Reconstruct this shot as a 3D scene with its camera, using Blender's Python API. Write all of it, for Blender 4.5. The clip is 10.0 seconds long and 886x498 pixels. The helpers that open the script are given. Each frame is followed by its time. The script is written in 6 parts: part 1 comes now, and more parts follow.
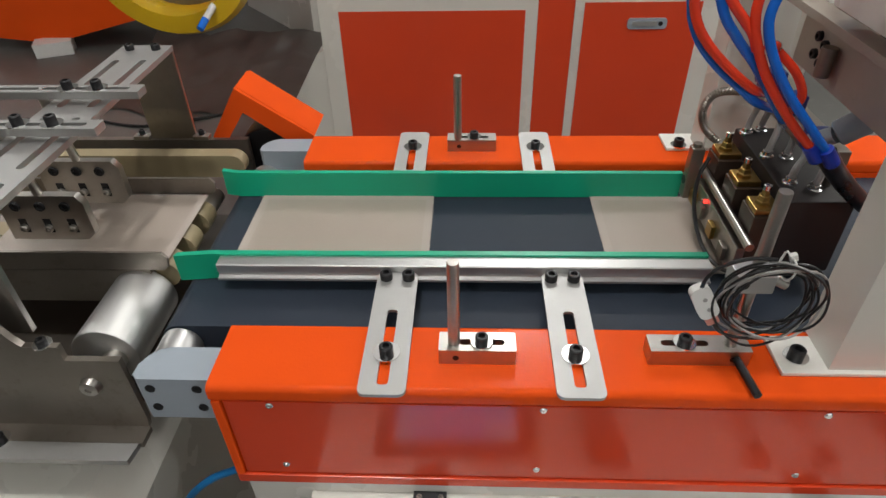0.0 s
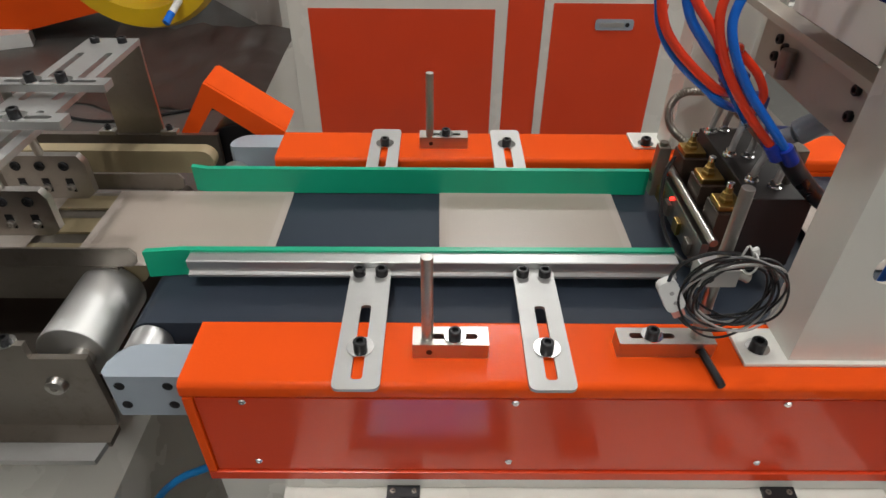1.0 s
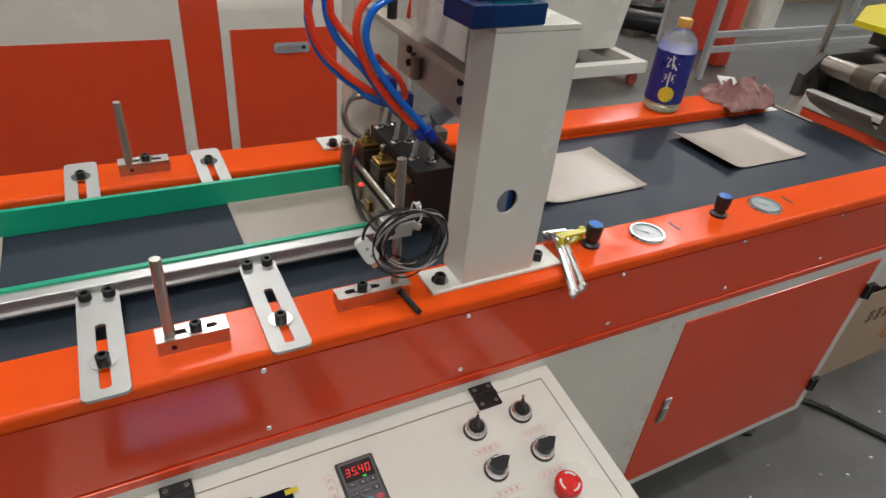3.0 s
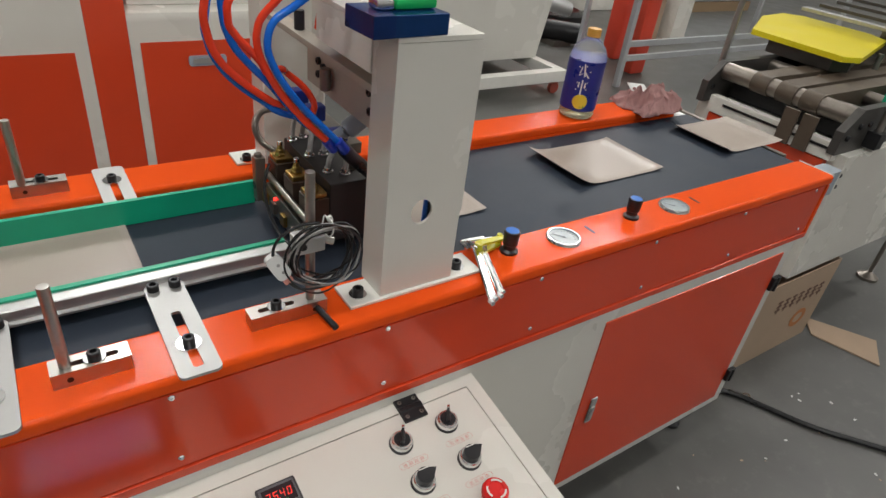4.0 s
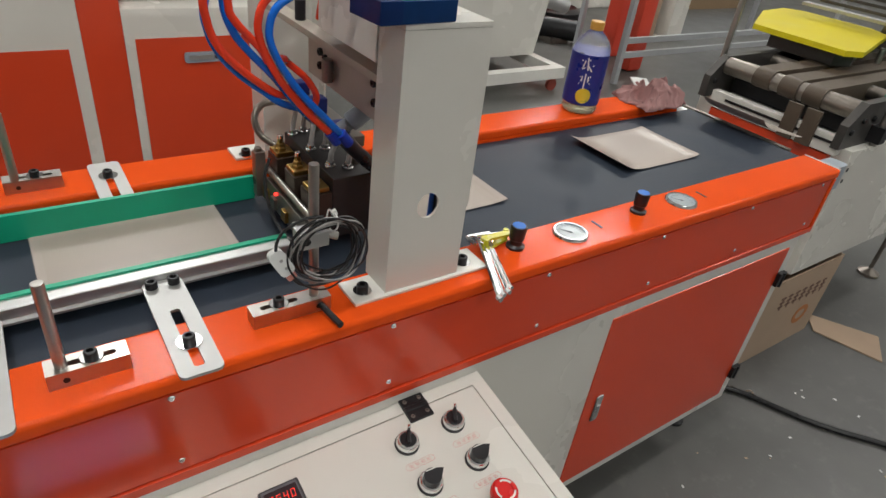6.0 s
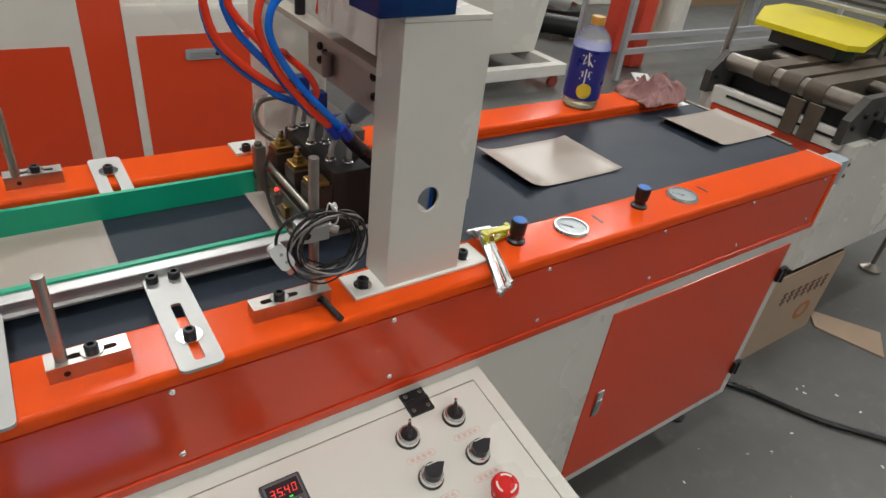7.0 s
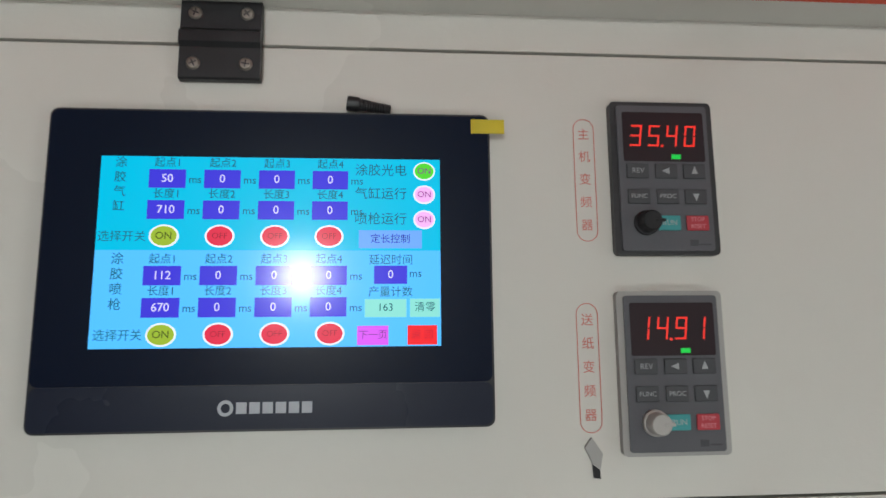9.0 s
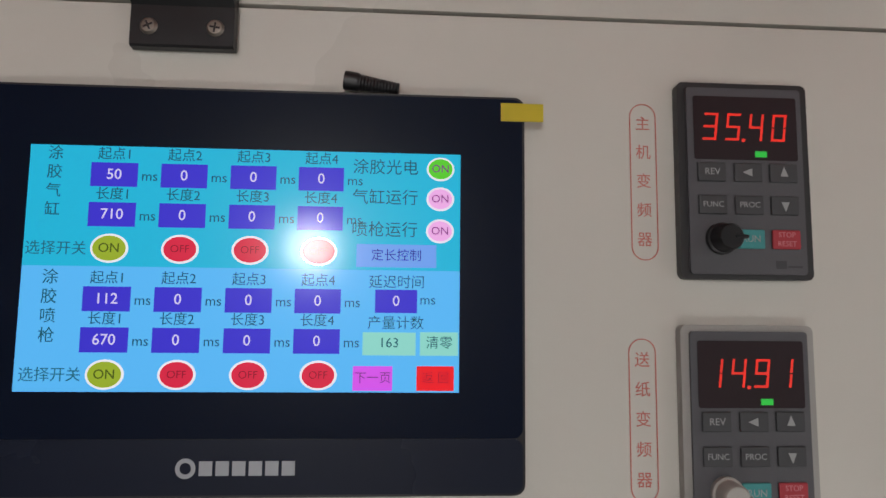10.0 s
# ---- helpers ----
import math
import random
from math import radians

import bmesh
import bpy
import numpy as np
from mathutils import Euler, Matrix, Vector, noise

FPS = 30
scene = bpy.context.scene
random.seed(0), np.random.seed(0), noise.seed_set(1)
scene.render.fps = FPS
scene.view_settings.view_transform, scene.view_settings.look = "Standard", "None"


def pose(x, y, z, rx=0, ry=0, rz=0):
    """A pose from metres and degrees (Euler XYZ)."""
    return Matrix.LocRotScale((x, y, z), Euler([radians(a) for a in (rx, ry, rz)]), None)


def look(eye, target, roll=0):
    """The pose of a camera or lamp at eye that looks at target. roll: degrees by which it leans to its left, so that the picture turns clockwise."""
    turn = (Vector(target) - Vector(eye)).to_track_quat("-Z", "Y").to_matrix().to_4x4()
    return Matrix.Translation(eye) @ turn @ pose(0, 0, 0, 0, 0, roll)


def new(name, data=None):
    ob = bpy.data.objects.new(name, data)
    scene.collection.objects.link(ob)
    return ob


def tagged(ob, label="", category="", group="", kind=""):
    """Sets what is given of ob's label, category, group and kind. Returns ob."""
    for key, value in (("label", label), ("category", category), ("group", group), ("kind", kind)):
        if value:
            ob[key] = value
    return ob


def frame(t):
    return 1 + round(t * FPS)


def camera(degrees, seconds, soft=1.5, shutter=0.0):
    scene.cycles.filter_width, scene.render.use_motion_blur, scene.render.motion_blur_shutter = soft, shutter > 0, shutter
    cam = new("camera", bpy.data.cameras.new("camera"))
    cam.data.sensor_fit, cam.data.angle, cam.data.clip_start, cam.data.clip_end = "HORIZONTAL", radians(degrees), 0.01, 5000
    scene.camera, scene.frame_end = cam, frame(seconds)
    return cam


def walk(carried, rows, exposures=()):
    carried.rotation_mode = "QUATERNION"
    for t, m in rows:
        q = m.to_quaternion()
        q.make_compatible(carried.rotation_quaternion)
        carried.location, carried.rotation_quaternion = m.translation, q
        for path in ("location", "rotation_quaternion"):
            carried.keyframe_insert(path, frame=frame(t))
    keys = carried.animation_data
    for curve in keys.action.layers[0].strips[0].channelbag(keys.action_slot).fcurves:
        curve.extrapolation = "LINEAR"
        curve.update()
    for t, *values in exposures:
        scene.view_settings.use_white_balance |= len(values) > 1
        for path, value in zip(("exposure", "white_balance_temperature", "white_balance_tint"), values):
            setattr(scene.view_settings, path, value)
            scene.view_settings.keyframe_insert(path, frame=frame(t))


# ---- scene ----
cam = camera(71.0, 10.0, shutter=0.2)
PATH = [
    (0, (0.028, 0.032, 1.365), (-0.058, 1.62, 0.152), -1.5),
    (0.5, (0.029, 0.031, 1.365), (-0.037, 1.619, 0.151), -1.1),
    (1, (0.024, 0.025, 1.366), (0.036, 1.612, 0.149), 0.6),
    (1.5, (0.021, 0.007, 1.373), (0.22, 1.584, 0.159), 3.0),
    (2, (0.012, -0.042, 1.381), (0.504, 1.491, 0.195), 4.6),
    (2.5, (0.011, -0.083, 1.39), (0.722, 1.385, 0.232), 5.5),
    (3, (0.007, -0.115, 1.406), (0.853, 1.313, 0.289), 6.4),
    (3.2, (0.016, -0.124, 1.408), (0.926, 1.281, 0.313), 6.9),
    (4.5, (0.035, -0.12, 1.402), (1.072, 1.214, 0.332), 7.7),
    (5, (0.031, -0.109, 1.394), (1.07, 1.224, 0.325), 7.7),
    (5.5, (0.032, -0.102, 1.391), (1.07, 1.232, 0.321), 7.7),
    (7, (0.033, -0.106, 1.384), (1.065, 1.227, 0.307), 7.5),
    (7.4, (0.034, -0.085, 1.368), (1.012, 1.188, 0.174), 8.2),
    (7.5, (0.029, -0.083, 1.334), (0.979, 1.182, 0.111), 7.7),
    (7.6, (0.032, -0.08, 1.31), (0.923, 1.175, 0.032), 7.0),
    (7.8, (0.041, -0.027, 1.279), (0.769, 1.166, -0.151), 6.9),
    (8, (0.026, 0.011, 1.219), (0.567, 1.174, -0.316), 5.2),
    (8.3, (0.037, 0.108, 1.126), (0.334, 1.076, -0.598), 7.2),
    (8.5, (0.046, 0.172, 1.069), (0.293, 0.975, -0.746), 11.7),
    (8.6, (0.058, 0.187, 1.044), (0.262, 0.955, -0.791), 11.3),
    (9, (0.069, 0.232, 0.957), (0.221, 0.814, -0.95), 14.1),
    (9.5, (0.074, 0.257, 0.922), (0.198, 0.778, -1.005), 13.9),
    (10, (0.07, 0.268, 0.902), (0.189, 0.76, -1.033), 14.1),
]
# the phone dims its picture as the lit screen fills the view
EXPOSURES = [(0, 0.0, 6500, 10), (7.0, 0.0, 6450, 9), (7.5, 0.05, 6200, 6), (8.0, 0.1, 5900, 2), (8.6, -0.40, 5950, 1), (9.0, -0.60, 6200, 6), (9.5, -0.84, 6480, 11), (10, -0.90, 6540, 13)]
walk(cam, [(t, look(eye, target, roll)) for t, eye, target, roll in PATH], EXPOSURES)

# ---- light ----
world = bpy.data.worlds.new("hall_air")
world.use_nodes = True
scene.world = world
world.node_tree.nodes["Background"].inputs[0].default_value = (0.75, 0.85, 1.0, 1)
world.node_tree.nodes["Background"].inputs[1].default_value = 0.25


def hall_or_fill_lamp(x, y, watts, z=5.2):
    data = bpy.data.lights.new("hall_or_fill_lamp", "POINT")
    data.shadow_soft_size, data.energy, data.color = 0.15, watts, (1.0, 0.985, 0.96)
    ob = new("hall_or_fill_lamp", data)
    ob.location = (x, y, z)
    return ob


# bare lamps under the roof: first three from reflections, the rest added as fill
for lx, ly in ((-0.65, 0.1), (7.4, 7.1), (0.7, 5.4), (7.4, 0.1), (-8.0, 7.1), (-0.65, -4.6), (7.4, -4.6), (6.2, 4.4)):
    hall_or_fill_lamp(lx, ly, 214)


# ---- materials ----
def mat(name, color, rough=0.5, metal=0.0, vary=0.08, scale=6.0, bump=0.0, bump_scale=120.0, stain=0.0, stain_color=(0.05, 0.045, 0.04),
        emit=0.0, coat=0.0, stretch=(1, 1, 1), rough_vary=0.1, ior=1.5):
    m = bpy.data.materials.new(name)
    m.use_nodes = True
    nt = m.node_tree
    b = nt.nodes["Principled BSDF"]
    b.inputs["Metallic"].default_value = metal
    b.inputs["Coat Weight"].default_value = coat
    b.inputs["IOR"].default_value = ior
    b.inputs["Coat Roughness"].default_value = 0.08
    tc = nt.nodes.new("ShaderNodeTexCoord")
    mp = nt.nodes.new("ShaderNodeMapping")
    mp.inputs["Scale"].default_value = stretch
    nt.links.new(tc.outputs["Object"], mp.inputs[0])
    n1 = nt.nodes.new("ShaderNodeTexNoise")
    n1.inputs["Scale"].default_value, n1.inputs["Detail"].default_value = scale, 5.0
    nt.links.new(mp.outputs[0], n1.inputs["Vector"])
    ramp = nt.nodes.new("ShaderNodeMixRGB")
    ramp.inputs[1].default_value = (*[max(0, c * (1 - vary)) for c in color], 1)
    ramp.inputs[2].default_value = (*[min(1, c * (1 + vary)) for c in color], 1)
    nt.links.new(n1.outputs["Fac"], ramp.inputs[0])
    out = ramp.outputs[0]
    if stain:
        n2 = nt.nodes.new("ShaderNodeTexNoise")
        n2.inputs["Scale"].default_value, n2.inputs["Detail"].default_value, n2.inputs["Roughness"].default_value = scale * 3.1, 8.0, 0.7
        nt.links.new(mp.outputs[0], n2.inputs["Vector"])
        cr = nt.nodes.new("ShaderNodeMapRange")
        cr.inputs[1].default_value, cr.inputs[2].default_value, cr.inputs[4].default_value = 0.55, 0.75, stain
        nt.links.new(n2.outputs["Fac"], cr.inputs[0])
        mx = nt.nodes.new("ShaderNodeMixRGB")
        mx.inputs[2].default_value = (*stain_color, 1)
        nt.links.new(cr.outputs[0], mx.inputs[0])
        nt.links.new(out, mx.inputs[1])
        out = mx.outputs[0]
    nt.links.new(out, b.inputs["Base Color"])
    rr = nt.nodes.new("ShaderNodeMapRange")
    rr.inputs[3].default_value, rr.inputs[4].default_value = max(0.02, rough - rough_vary), min(1, rough + rough_vary)
    nt.links.new(n1.outputs["Fac"], rr.inputs[0])
    nt.links.new(rr.outputs[0], b.inputs["Roughness"])
    if bump:
        n3 = nt.nodes.new("ShaderNodeTexNoise")
        n3.inputs["Scale"].default_value, n3.inputs["Detail"].default_value = bump_scale, 3.0
        nt.links.new(mp.outputs[0], n3.inputs["Vector"])
        bp = nt.nodes.new("ShaderNodeBump")
        bp.inputs["Strength"].default_value, bp.inputs["Distance"].default_value = bump, 0.001
        nt.links.new(n3.outputs["Fac"], bp.inputs["Height"])
        nt.links.new(bp.outputs[0], b.inputs["Normal"])
    if emit:
        nt.links.new(out, b.inputs["Emission Color"])
        b.inputs["Emission Strength"].default_value = emit
    return m


ORANGE = mat("orange_paint", (0.79, 0.086, 0.010), 0.13, vary=0.05, bump=0.22, bump_scale=420, ior=1.18, rough_vary=0.03)
PANEL_RED = mat("red_panel_paint", (0.66, 0.058, 0.016), 0.20, vary=0.06, scale=3, bump=0.02, bump_scale=160, ior=1.55, rough_vary=0.03)
CREAM = mat("cream_paint", (0.665, 0.65, 0.595), 0.26, vary=0.04, scale=4, bump=0.12, bump_scale=220, stain=0.035, stain_color=(0.36, 0.31, 0.25))
WHITE_PLATE = mat("white_steel_paint", (0.74, 0.73, 0.68), 0.4, vary=0.05, scale=18, bump=0.1, stain=0.15, stain_color=(0.3, 0.28, 0.25))
BELT = mat("belt_rubber", (0.026, 0.035, 0.051), 0.5, ior=1.32, vary=0.18, scale=9, bump=0.35, bump_scale=700, stain=0.12, stain_color=(0.07, 0.08, 0.095))
GREEN = mat("green_plastic", (0.006, 0.38, 0.215), 0.33, vary=0.08, scale=14, bump=0.08, bump_scale=90)
ALU = mat("aluminium", (0.57, 0.57, 0.565), 0.40, metal=0.9, vary=0.07, scale=10, bump=0.06, bump_scale=300, stretch=(0.1, 1, 1))
STEEL = mat("ground_steel", (0.48, 0.46, 0.43), 0.33, metal=1.0, vary=0.12, scale=30, bump=0.12, bump_scale=260, stain=0.35, stain_color=(0.25, 0.21, 0.17))
PLATE_STEEL = mat("brushed_plate", (0.47, 0.47, 0.46), 0.48, metal=0.85, vary=0.08, scale=40, bump=0.1, bump_scale=400, stain=0.2, stain_color=(0.35, 0.34, 0.32))
DARK_STEEL = mat("oiled_steel", (0.27, 0.24, 0.21), 0.36, metal=0.85, vary=0.2, scale=14, bump=0.12, bump_scale=160, stain=0.4, stain_color=(0.12, 0.09, 0.07))
CHROME = mat("chrome", (0.80, 0.80, 0.80), 0.12, metal=1.0, vary=0.03, rough_vary=0.05)
BLACK = mat("black_oxide", (0.018, 0.018, 0.020), 0.38, metal=0.4, vary=0.2, scale=60, rough_vary=0.12)
BLACK_PLASTIC = mat("black_plastic", (0.014, 0.014, 0.016), 0.35, vary=0.2, scale=40)
GREY_CAST = mat("grey_enamel", (0.31, 0.355, 0.40), 0.35, vary=0.06, scale=20, bump=0.1)
PAPER = mat("kraft_paper", (0.385, 0.33, 0.297), 0.75, vary=0.04, scale=30, bump=0.25, bump_scale=500)
PAPER_EDGE = mat("paper_margin", (0.41, 0.355, 0.315), 0.8, vary=0.03, scale=40, bump=0.2, bump_scale=500)
GLUE = mat("wet_glue", (0.365, 0.31, 0.263), 0.33, vary=0.03, scale=25, bump=0.25, bump_scale=320, rough_vary=0.06)
FLOOR = mat("concrete_floor", (0.100, 0.099, 0.093), 0.42, vary=0.45, scale=4.5, bump=0.2, bump_scale=60, stain=0.55, stain_color=(0.17, 0.165, 0.155), rough_vary=0.18)
WALL = mat("hall_wall", (0.74, 0.74, 0.72), 0.8, vary=0.06, scale=0.8)
# tan tone holds the shade under the gantry beam in its colour
SHADED_PLATE = mat("shaded_plate", (0.40, 0.36, 0.30), 0.45, vary=0.12, scale=12, bump=0.1, stain=0.3, stain_color=(0.2, 0.17, 0.14))
INNER_BLUE = mat("inner_blue", (0.006, 0.10, 0.50), 0.3)
BLUE_LABEL = mat("blue_print", (0.012, 0.025, 0.21), 0.3, vary=0.1, scale=30)


# ---- mesh helpers ----
ORIGIN = {}


def thing(name, at, label, category, group="", kind=""):
    """An Empty at the base of a thing; its parts are built in world coordinates."""
    ob = new(name)
    ob.empty_display_size = 0.02
    ob.location = at
    ORIGIN[ob.name] = Vector(at)
    return tagged(ob, label, category, group, kind)


def weigh_normals(me, least):
    """Shading normals weighted by the area of the faces, so that broad faces stay flat beside their rounded edges."""
    nrm = [f.normal.copy() for f in me.polygons]
    area = [f.area + 1e-12 for f in me.polygons]
    round_vert = [[] for _ in me.vertices]
    for f in me.polygons:
        for v in f.vertices:
            round_vert[v].append(f.index)
    out = []
    for f in me.polygons:
        n = nrm[f.index]
        for v in f.vertices:
            total = Vector((0, 0, 0))
            for k in round_vert[v]:
                if nrm[k].dot(n) > least:
                    total += nrm[k] * area[k]
            out.append(total.normalized() if total.length > 1e-12 else n)
    me.normals_split_custom_set(out)


def finish(name, bm, material, smooth=35.0):
    bmesh.ops.recalc_face_normals(bm, faces=bm.faces)
    me = bpy.data.meshes.new(name)
    bm.to_mesh(me)
    bm.free()
    mats = material if isinstance(material, (list, tuple)) else [material]
    for m in mats:
        me.materials.append(m)
    if smooth and len(me.polygons):
        me.polygons.foreach_set("use_smooth", [True] * len(me.polygons))
        me.set_sharp_from_angle(angle=radians(smooth))
        if len(me.polygons) < 1500:
            weigh_normals(me, math.cos(radians(smooth)))
    return me


def part(name, bm, material, parent=None, label="", smooth=35.0):
    ob = new(name, finish(name, bm, material, smooth))
    if parent:
        ob.parent = parent
        if parent.name in ORIGIN:
            ob.matrix_parent_inverse = Matrix.Translation(-ORIGIN[parent.name])
    return tagged(ob, label)


def B():
    return bmesh.new()


def box(bm, x0, x1, y0, y1, z0, z1, bevel=0.0, seg=2, m=None):
    r = bmesh.ops.create_cube(bm, size=1.0, matrix=Matrix.Translation(((x0 + x1) / 2, (y0 + y1) / 2, (z0 + z1) / 2)) @ Matrix.Diagonal((x1 - x0, y1 - y0, z1 - z0, 1)))
    vs = r["verts"]
    if bevel:
        es = list({e for v in vs for e in v.link_edges})
        g = bmesh.ops.bevel(bm, geom=es, offset=bevel, segments=seg, profile=0.5, affect="EDGES")
        vs = list({v for f in g["faces"] for v in f.verts} | {v for v in vs if v.is_valid})
    if m is not None:
        bmesh.ops.transform(bm, matrix=m, verts=vs)
    return bm


def cyl(bm, p0, p1, r, r2=None, n=24, bevel=0.0):
    p0, p1 = Vector(p0), Vector(p1)
    d = p1 - p0
    m = Matrix.Translation((p0 + p1) / 2) @ d.to_track_quat("Z", "Y").to_matrix().to_4x4()
    g = bmesh.ops.create_cone(bm, cap_ends=True, segments=n, radius1=r, radius2=r if r2 is None else r2, depth=d.length, matrix=m)
    if bevel:
        es = {e for v in g["verts"] for e in v.link_edges if all(len(f.verts) > 4 for f in e.link_faces) or any(len(f.verts) > 4 for f in e.link_faces)}
        bmesh.ops.bevel(bm, geom=list(es), offset=bevel, segments=2, profile=0.5, affect="EDGES")
    return bm


def lathe(bm, profile, at=(0, 0, 0), n=28, axis=(0, 0, 1)):
    """Turns (radius, height) rows round an axis."""
    m = Matrix.Translation(at) @ Vector(axis).to_track_quat("Z", "Y").to_matrix().to_4x4()
    rings = []
    for r, h in profile:
        rings.append([bm.verts.new(m @ Vector((max(r, 1e-5) * math.cos(2 * math.pi * k / n), max(r, 1e-5) * math.sin(2 * math.pi * k / n), h))) for k in range(n)])
    for a, b in zip(rings, rings[1:]):
        for k in range(n):
            bm.faces.new((a[k], a[(k + 1) % n], b[(k + 1) % n], b[k]))
    bm.faces.new(list(reversed(rings[0])))
    bm.faces.new(rings[-1])
    return bm


def spline(points, steps=8):
    """A smooth line through points."""
    p = [Vector(q) for q in points]
    p = [p[0] * 2 - p[1]] + p + [p[-1] * 2 - p[-2]]
    line = []
    for a, b, c, d in zip(p, p[1:], p[2:], p[3:]):
        for k in range(steps):
            t = k / steps
            line.append(0.5 * ((2 * b) + (c - a) * t + (2 * a - 5 * b + 4 * c - d) * t * t + (3 * b - a - 3 * c + d) * t ** 3))
    return line + [p[-2]]


def tube(bm, points, r, steps=8, n=10, ribs=0.0):
    line = spline(points, steps) if steps > 1 else [Vector(q) for q in points]
    up = Vector((0.3, 0.2, 1)).normalized()
    rings = []
    for k, q in enumerate(line):
        d = (line[min(k + 1, len(line) - 1)] - line[max(k - 1, 0)]).normalized()
        side = d.cross(up)
        side = side.normalized() if side.length > 1e-4 else Vector((1, 0, 0))
        up = side.cross(d).normalized()
        rr = r * (1 + (ribs if k % 2 else -ribs))
        rings.append([bm.verts.new(q + rr * (math.cos(2 * math.pi * j / n) * side + math.sin(2 * math.pi * j / n) * up)) for j in range(n)])
    for a, b in zip(rings, rings[1:]):
        for j in range(n):
            bm.faces.new((a[j], a[(j + 1) % n], b[(j + 1) % n], b[j]))
    bm.faces.new(list(reversed(rings[0])))
    bm.faces.new(rings[-1])
    return bm


def outline_round(x0, x1, y0, y1, r, n=5):
    pts = []
    for cx, cy, a0 in ((x1 - r, y1 - r, 0), (x0 + r, y1 - r, 90), (x0 + r, y0 + r, 180), (x1 - r, y0 + r, 270)):
        for k in range(n + 1):
            a = radians(a0 + 90 * k / n)
            pts.append((cx + r * math.cos(a), cy + r * math.sin(a)))
    return pts


def sheet(bm, outer, holes, z0, z1, m=None):
    """A flat plate of an outline with holes right through it."""
    start = set(bm.verts)
    edges = []
    for loop in (outer, *holes):
        vs = [bm.verts.new((x, y, z0)) for x, y in loop]
        edges += [bm.edges.new((vs[k], vs[(k + 1) % len(vs)])) for k in range(len(vs))]
    g = bmesh.ops.triangle_fill(bm, use_beauty=True, use_dissolve=False, edges=edges)
    fs = [f for f in g["geom"] if isinstance(f, bmesh.types.BMFace)]
    e = bmesh.ops.extrude_face_region(bm, geom=fs)
    bmesh.ops.translate(bm, verts=[v for v in e["geom"] if isinstance(v, bmesh.types.BMVert)], vec=(0, 0, z1 - z0))
    if m is not None:
        bmesh.ops.transform(bm, matrix=m, verts=[v for v in bm.verts if v not in start])
    return bm


def prism(bm, outline, axis, a, b):
    """An outline in the two other axes, drawn out along an axis from a to b."""
    n = "xyz".index(axis)

    def at(p, v):
        q = list(p)
        q.insert(n, v)
        return q
    lo, hi = [bm.verts.new(at(p, a)) for p in outline], [bm.verts.new(at(p, b)) for p in outline]
    for k in range(len(outline)):
        bm.faces.new((lo[k], lo[(k + 1) % len(lo)], hi[(k + 1) % len(lo)], hi[k]))
    bm.faces.new(list(reversed(lo)))
    bm.faces.new(hi)
    return bm


def bolt(parent, x, y, z, r=0.0075, h=0.009, washer=0.0145):
    """A black socket head screw on a washer, its head hollow."""
    if washer:
        bm = B()
        sheet(bm, outline_round(x - washer, x + washer, y - washer, y + washer, washer * 0.999, 8), [], z, z + 0.0018)
        part("washer", bm, CHROME, parent)
        z += 0.0018
    bm = B()
    lathe(bm, [(r, 0), (r, h - 0.0012), (r - 0.0012, h), (r * 0.55, h), (r * 0.5, h * 0.45), (0.0003, h * 0.45)], (x, y, z), 18)
    part("bolt", bm, BLACK, parent)


# ---- hall ----
def hall():
    bm = B()
    box(bm, -14, 16, -12, 16, -0.1, 0)
    tagged(part("floor", bm, FLOOR), "worn grey concrete workshop floor", "floor", kind="structure")
    for name, x0, x1, y0, y1 in (("wall_north", -14, 16, 16, 16.2), ("wall_south", -14, 16, -12.2, -12), ("wall_west", -14.2, -14, -12, 16), ("wall_east", 16, 16.2, -12, 16)):
        bm = B()
        box(bm, x0, x1, y0, y1, 0, 6)
        tagged(part(name, bm, WALL), "plain pale workshop wall", "wall", kind="structure")
    bm = B()
    box(bm, -14.2, 16.2, -12.2, 16.2, 6, 6.2)
    tagged(part("ceiling", bm, WALL), "pale sheet ceiling of the hall", "ceiling", kind="structure")


hall()

# ---- gluing table ----
RAIL_Z, BELT_Z = 0.875, 0.85
X0, X1 = -0.241, 1.580


def slotted_plate(x, y0, y1, s0, s1, yb, z=RAIL_Z + 0.004, group="slotted plates of the guides", ends=(True, True)):
    """A steel plate with one long slot and its screw."""
    ob = thing("slotted_plate", (x, yb, RAIL_Z), "flat slotted steel plate screwed to the orange rail", "bracket", group)
    bm = B()
    sheet(bm, outline_round(x - 0.0245, x + 0.0245, y0, y1, 0.008), [outline_round(x - 0.006, x + 0.006, s0, s1, 0.004)], z - 0.004, z)
    part("plate", bm, PLATE_STEEL, ob)
    bolt(ob, x, yb, z)
    return ob


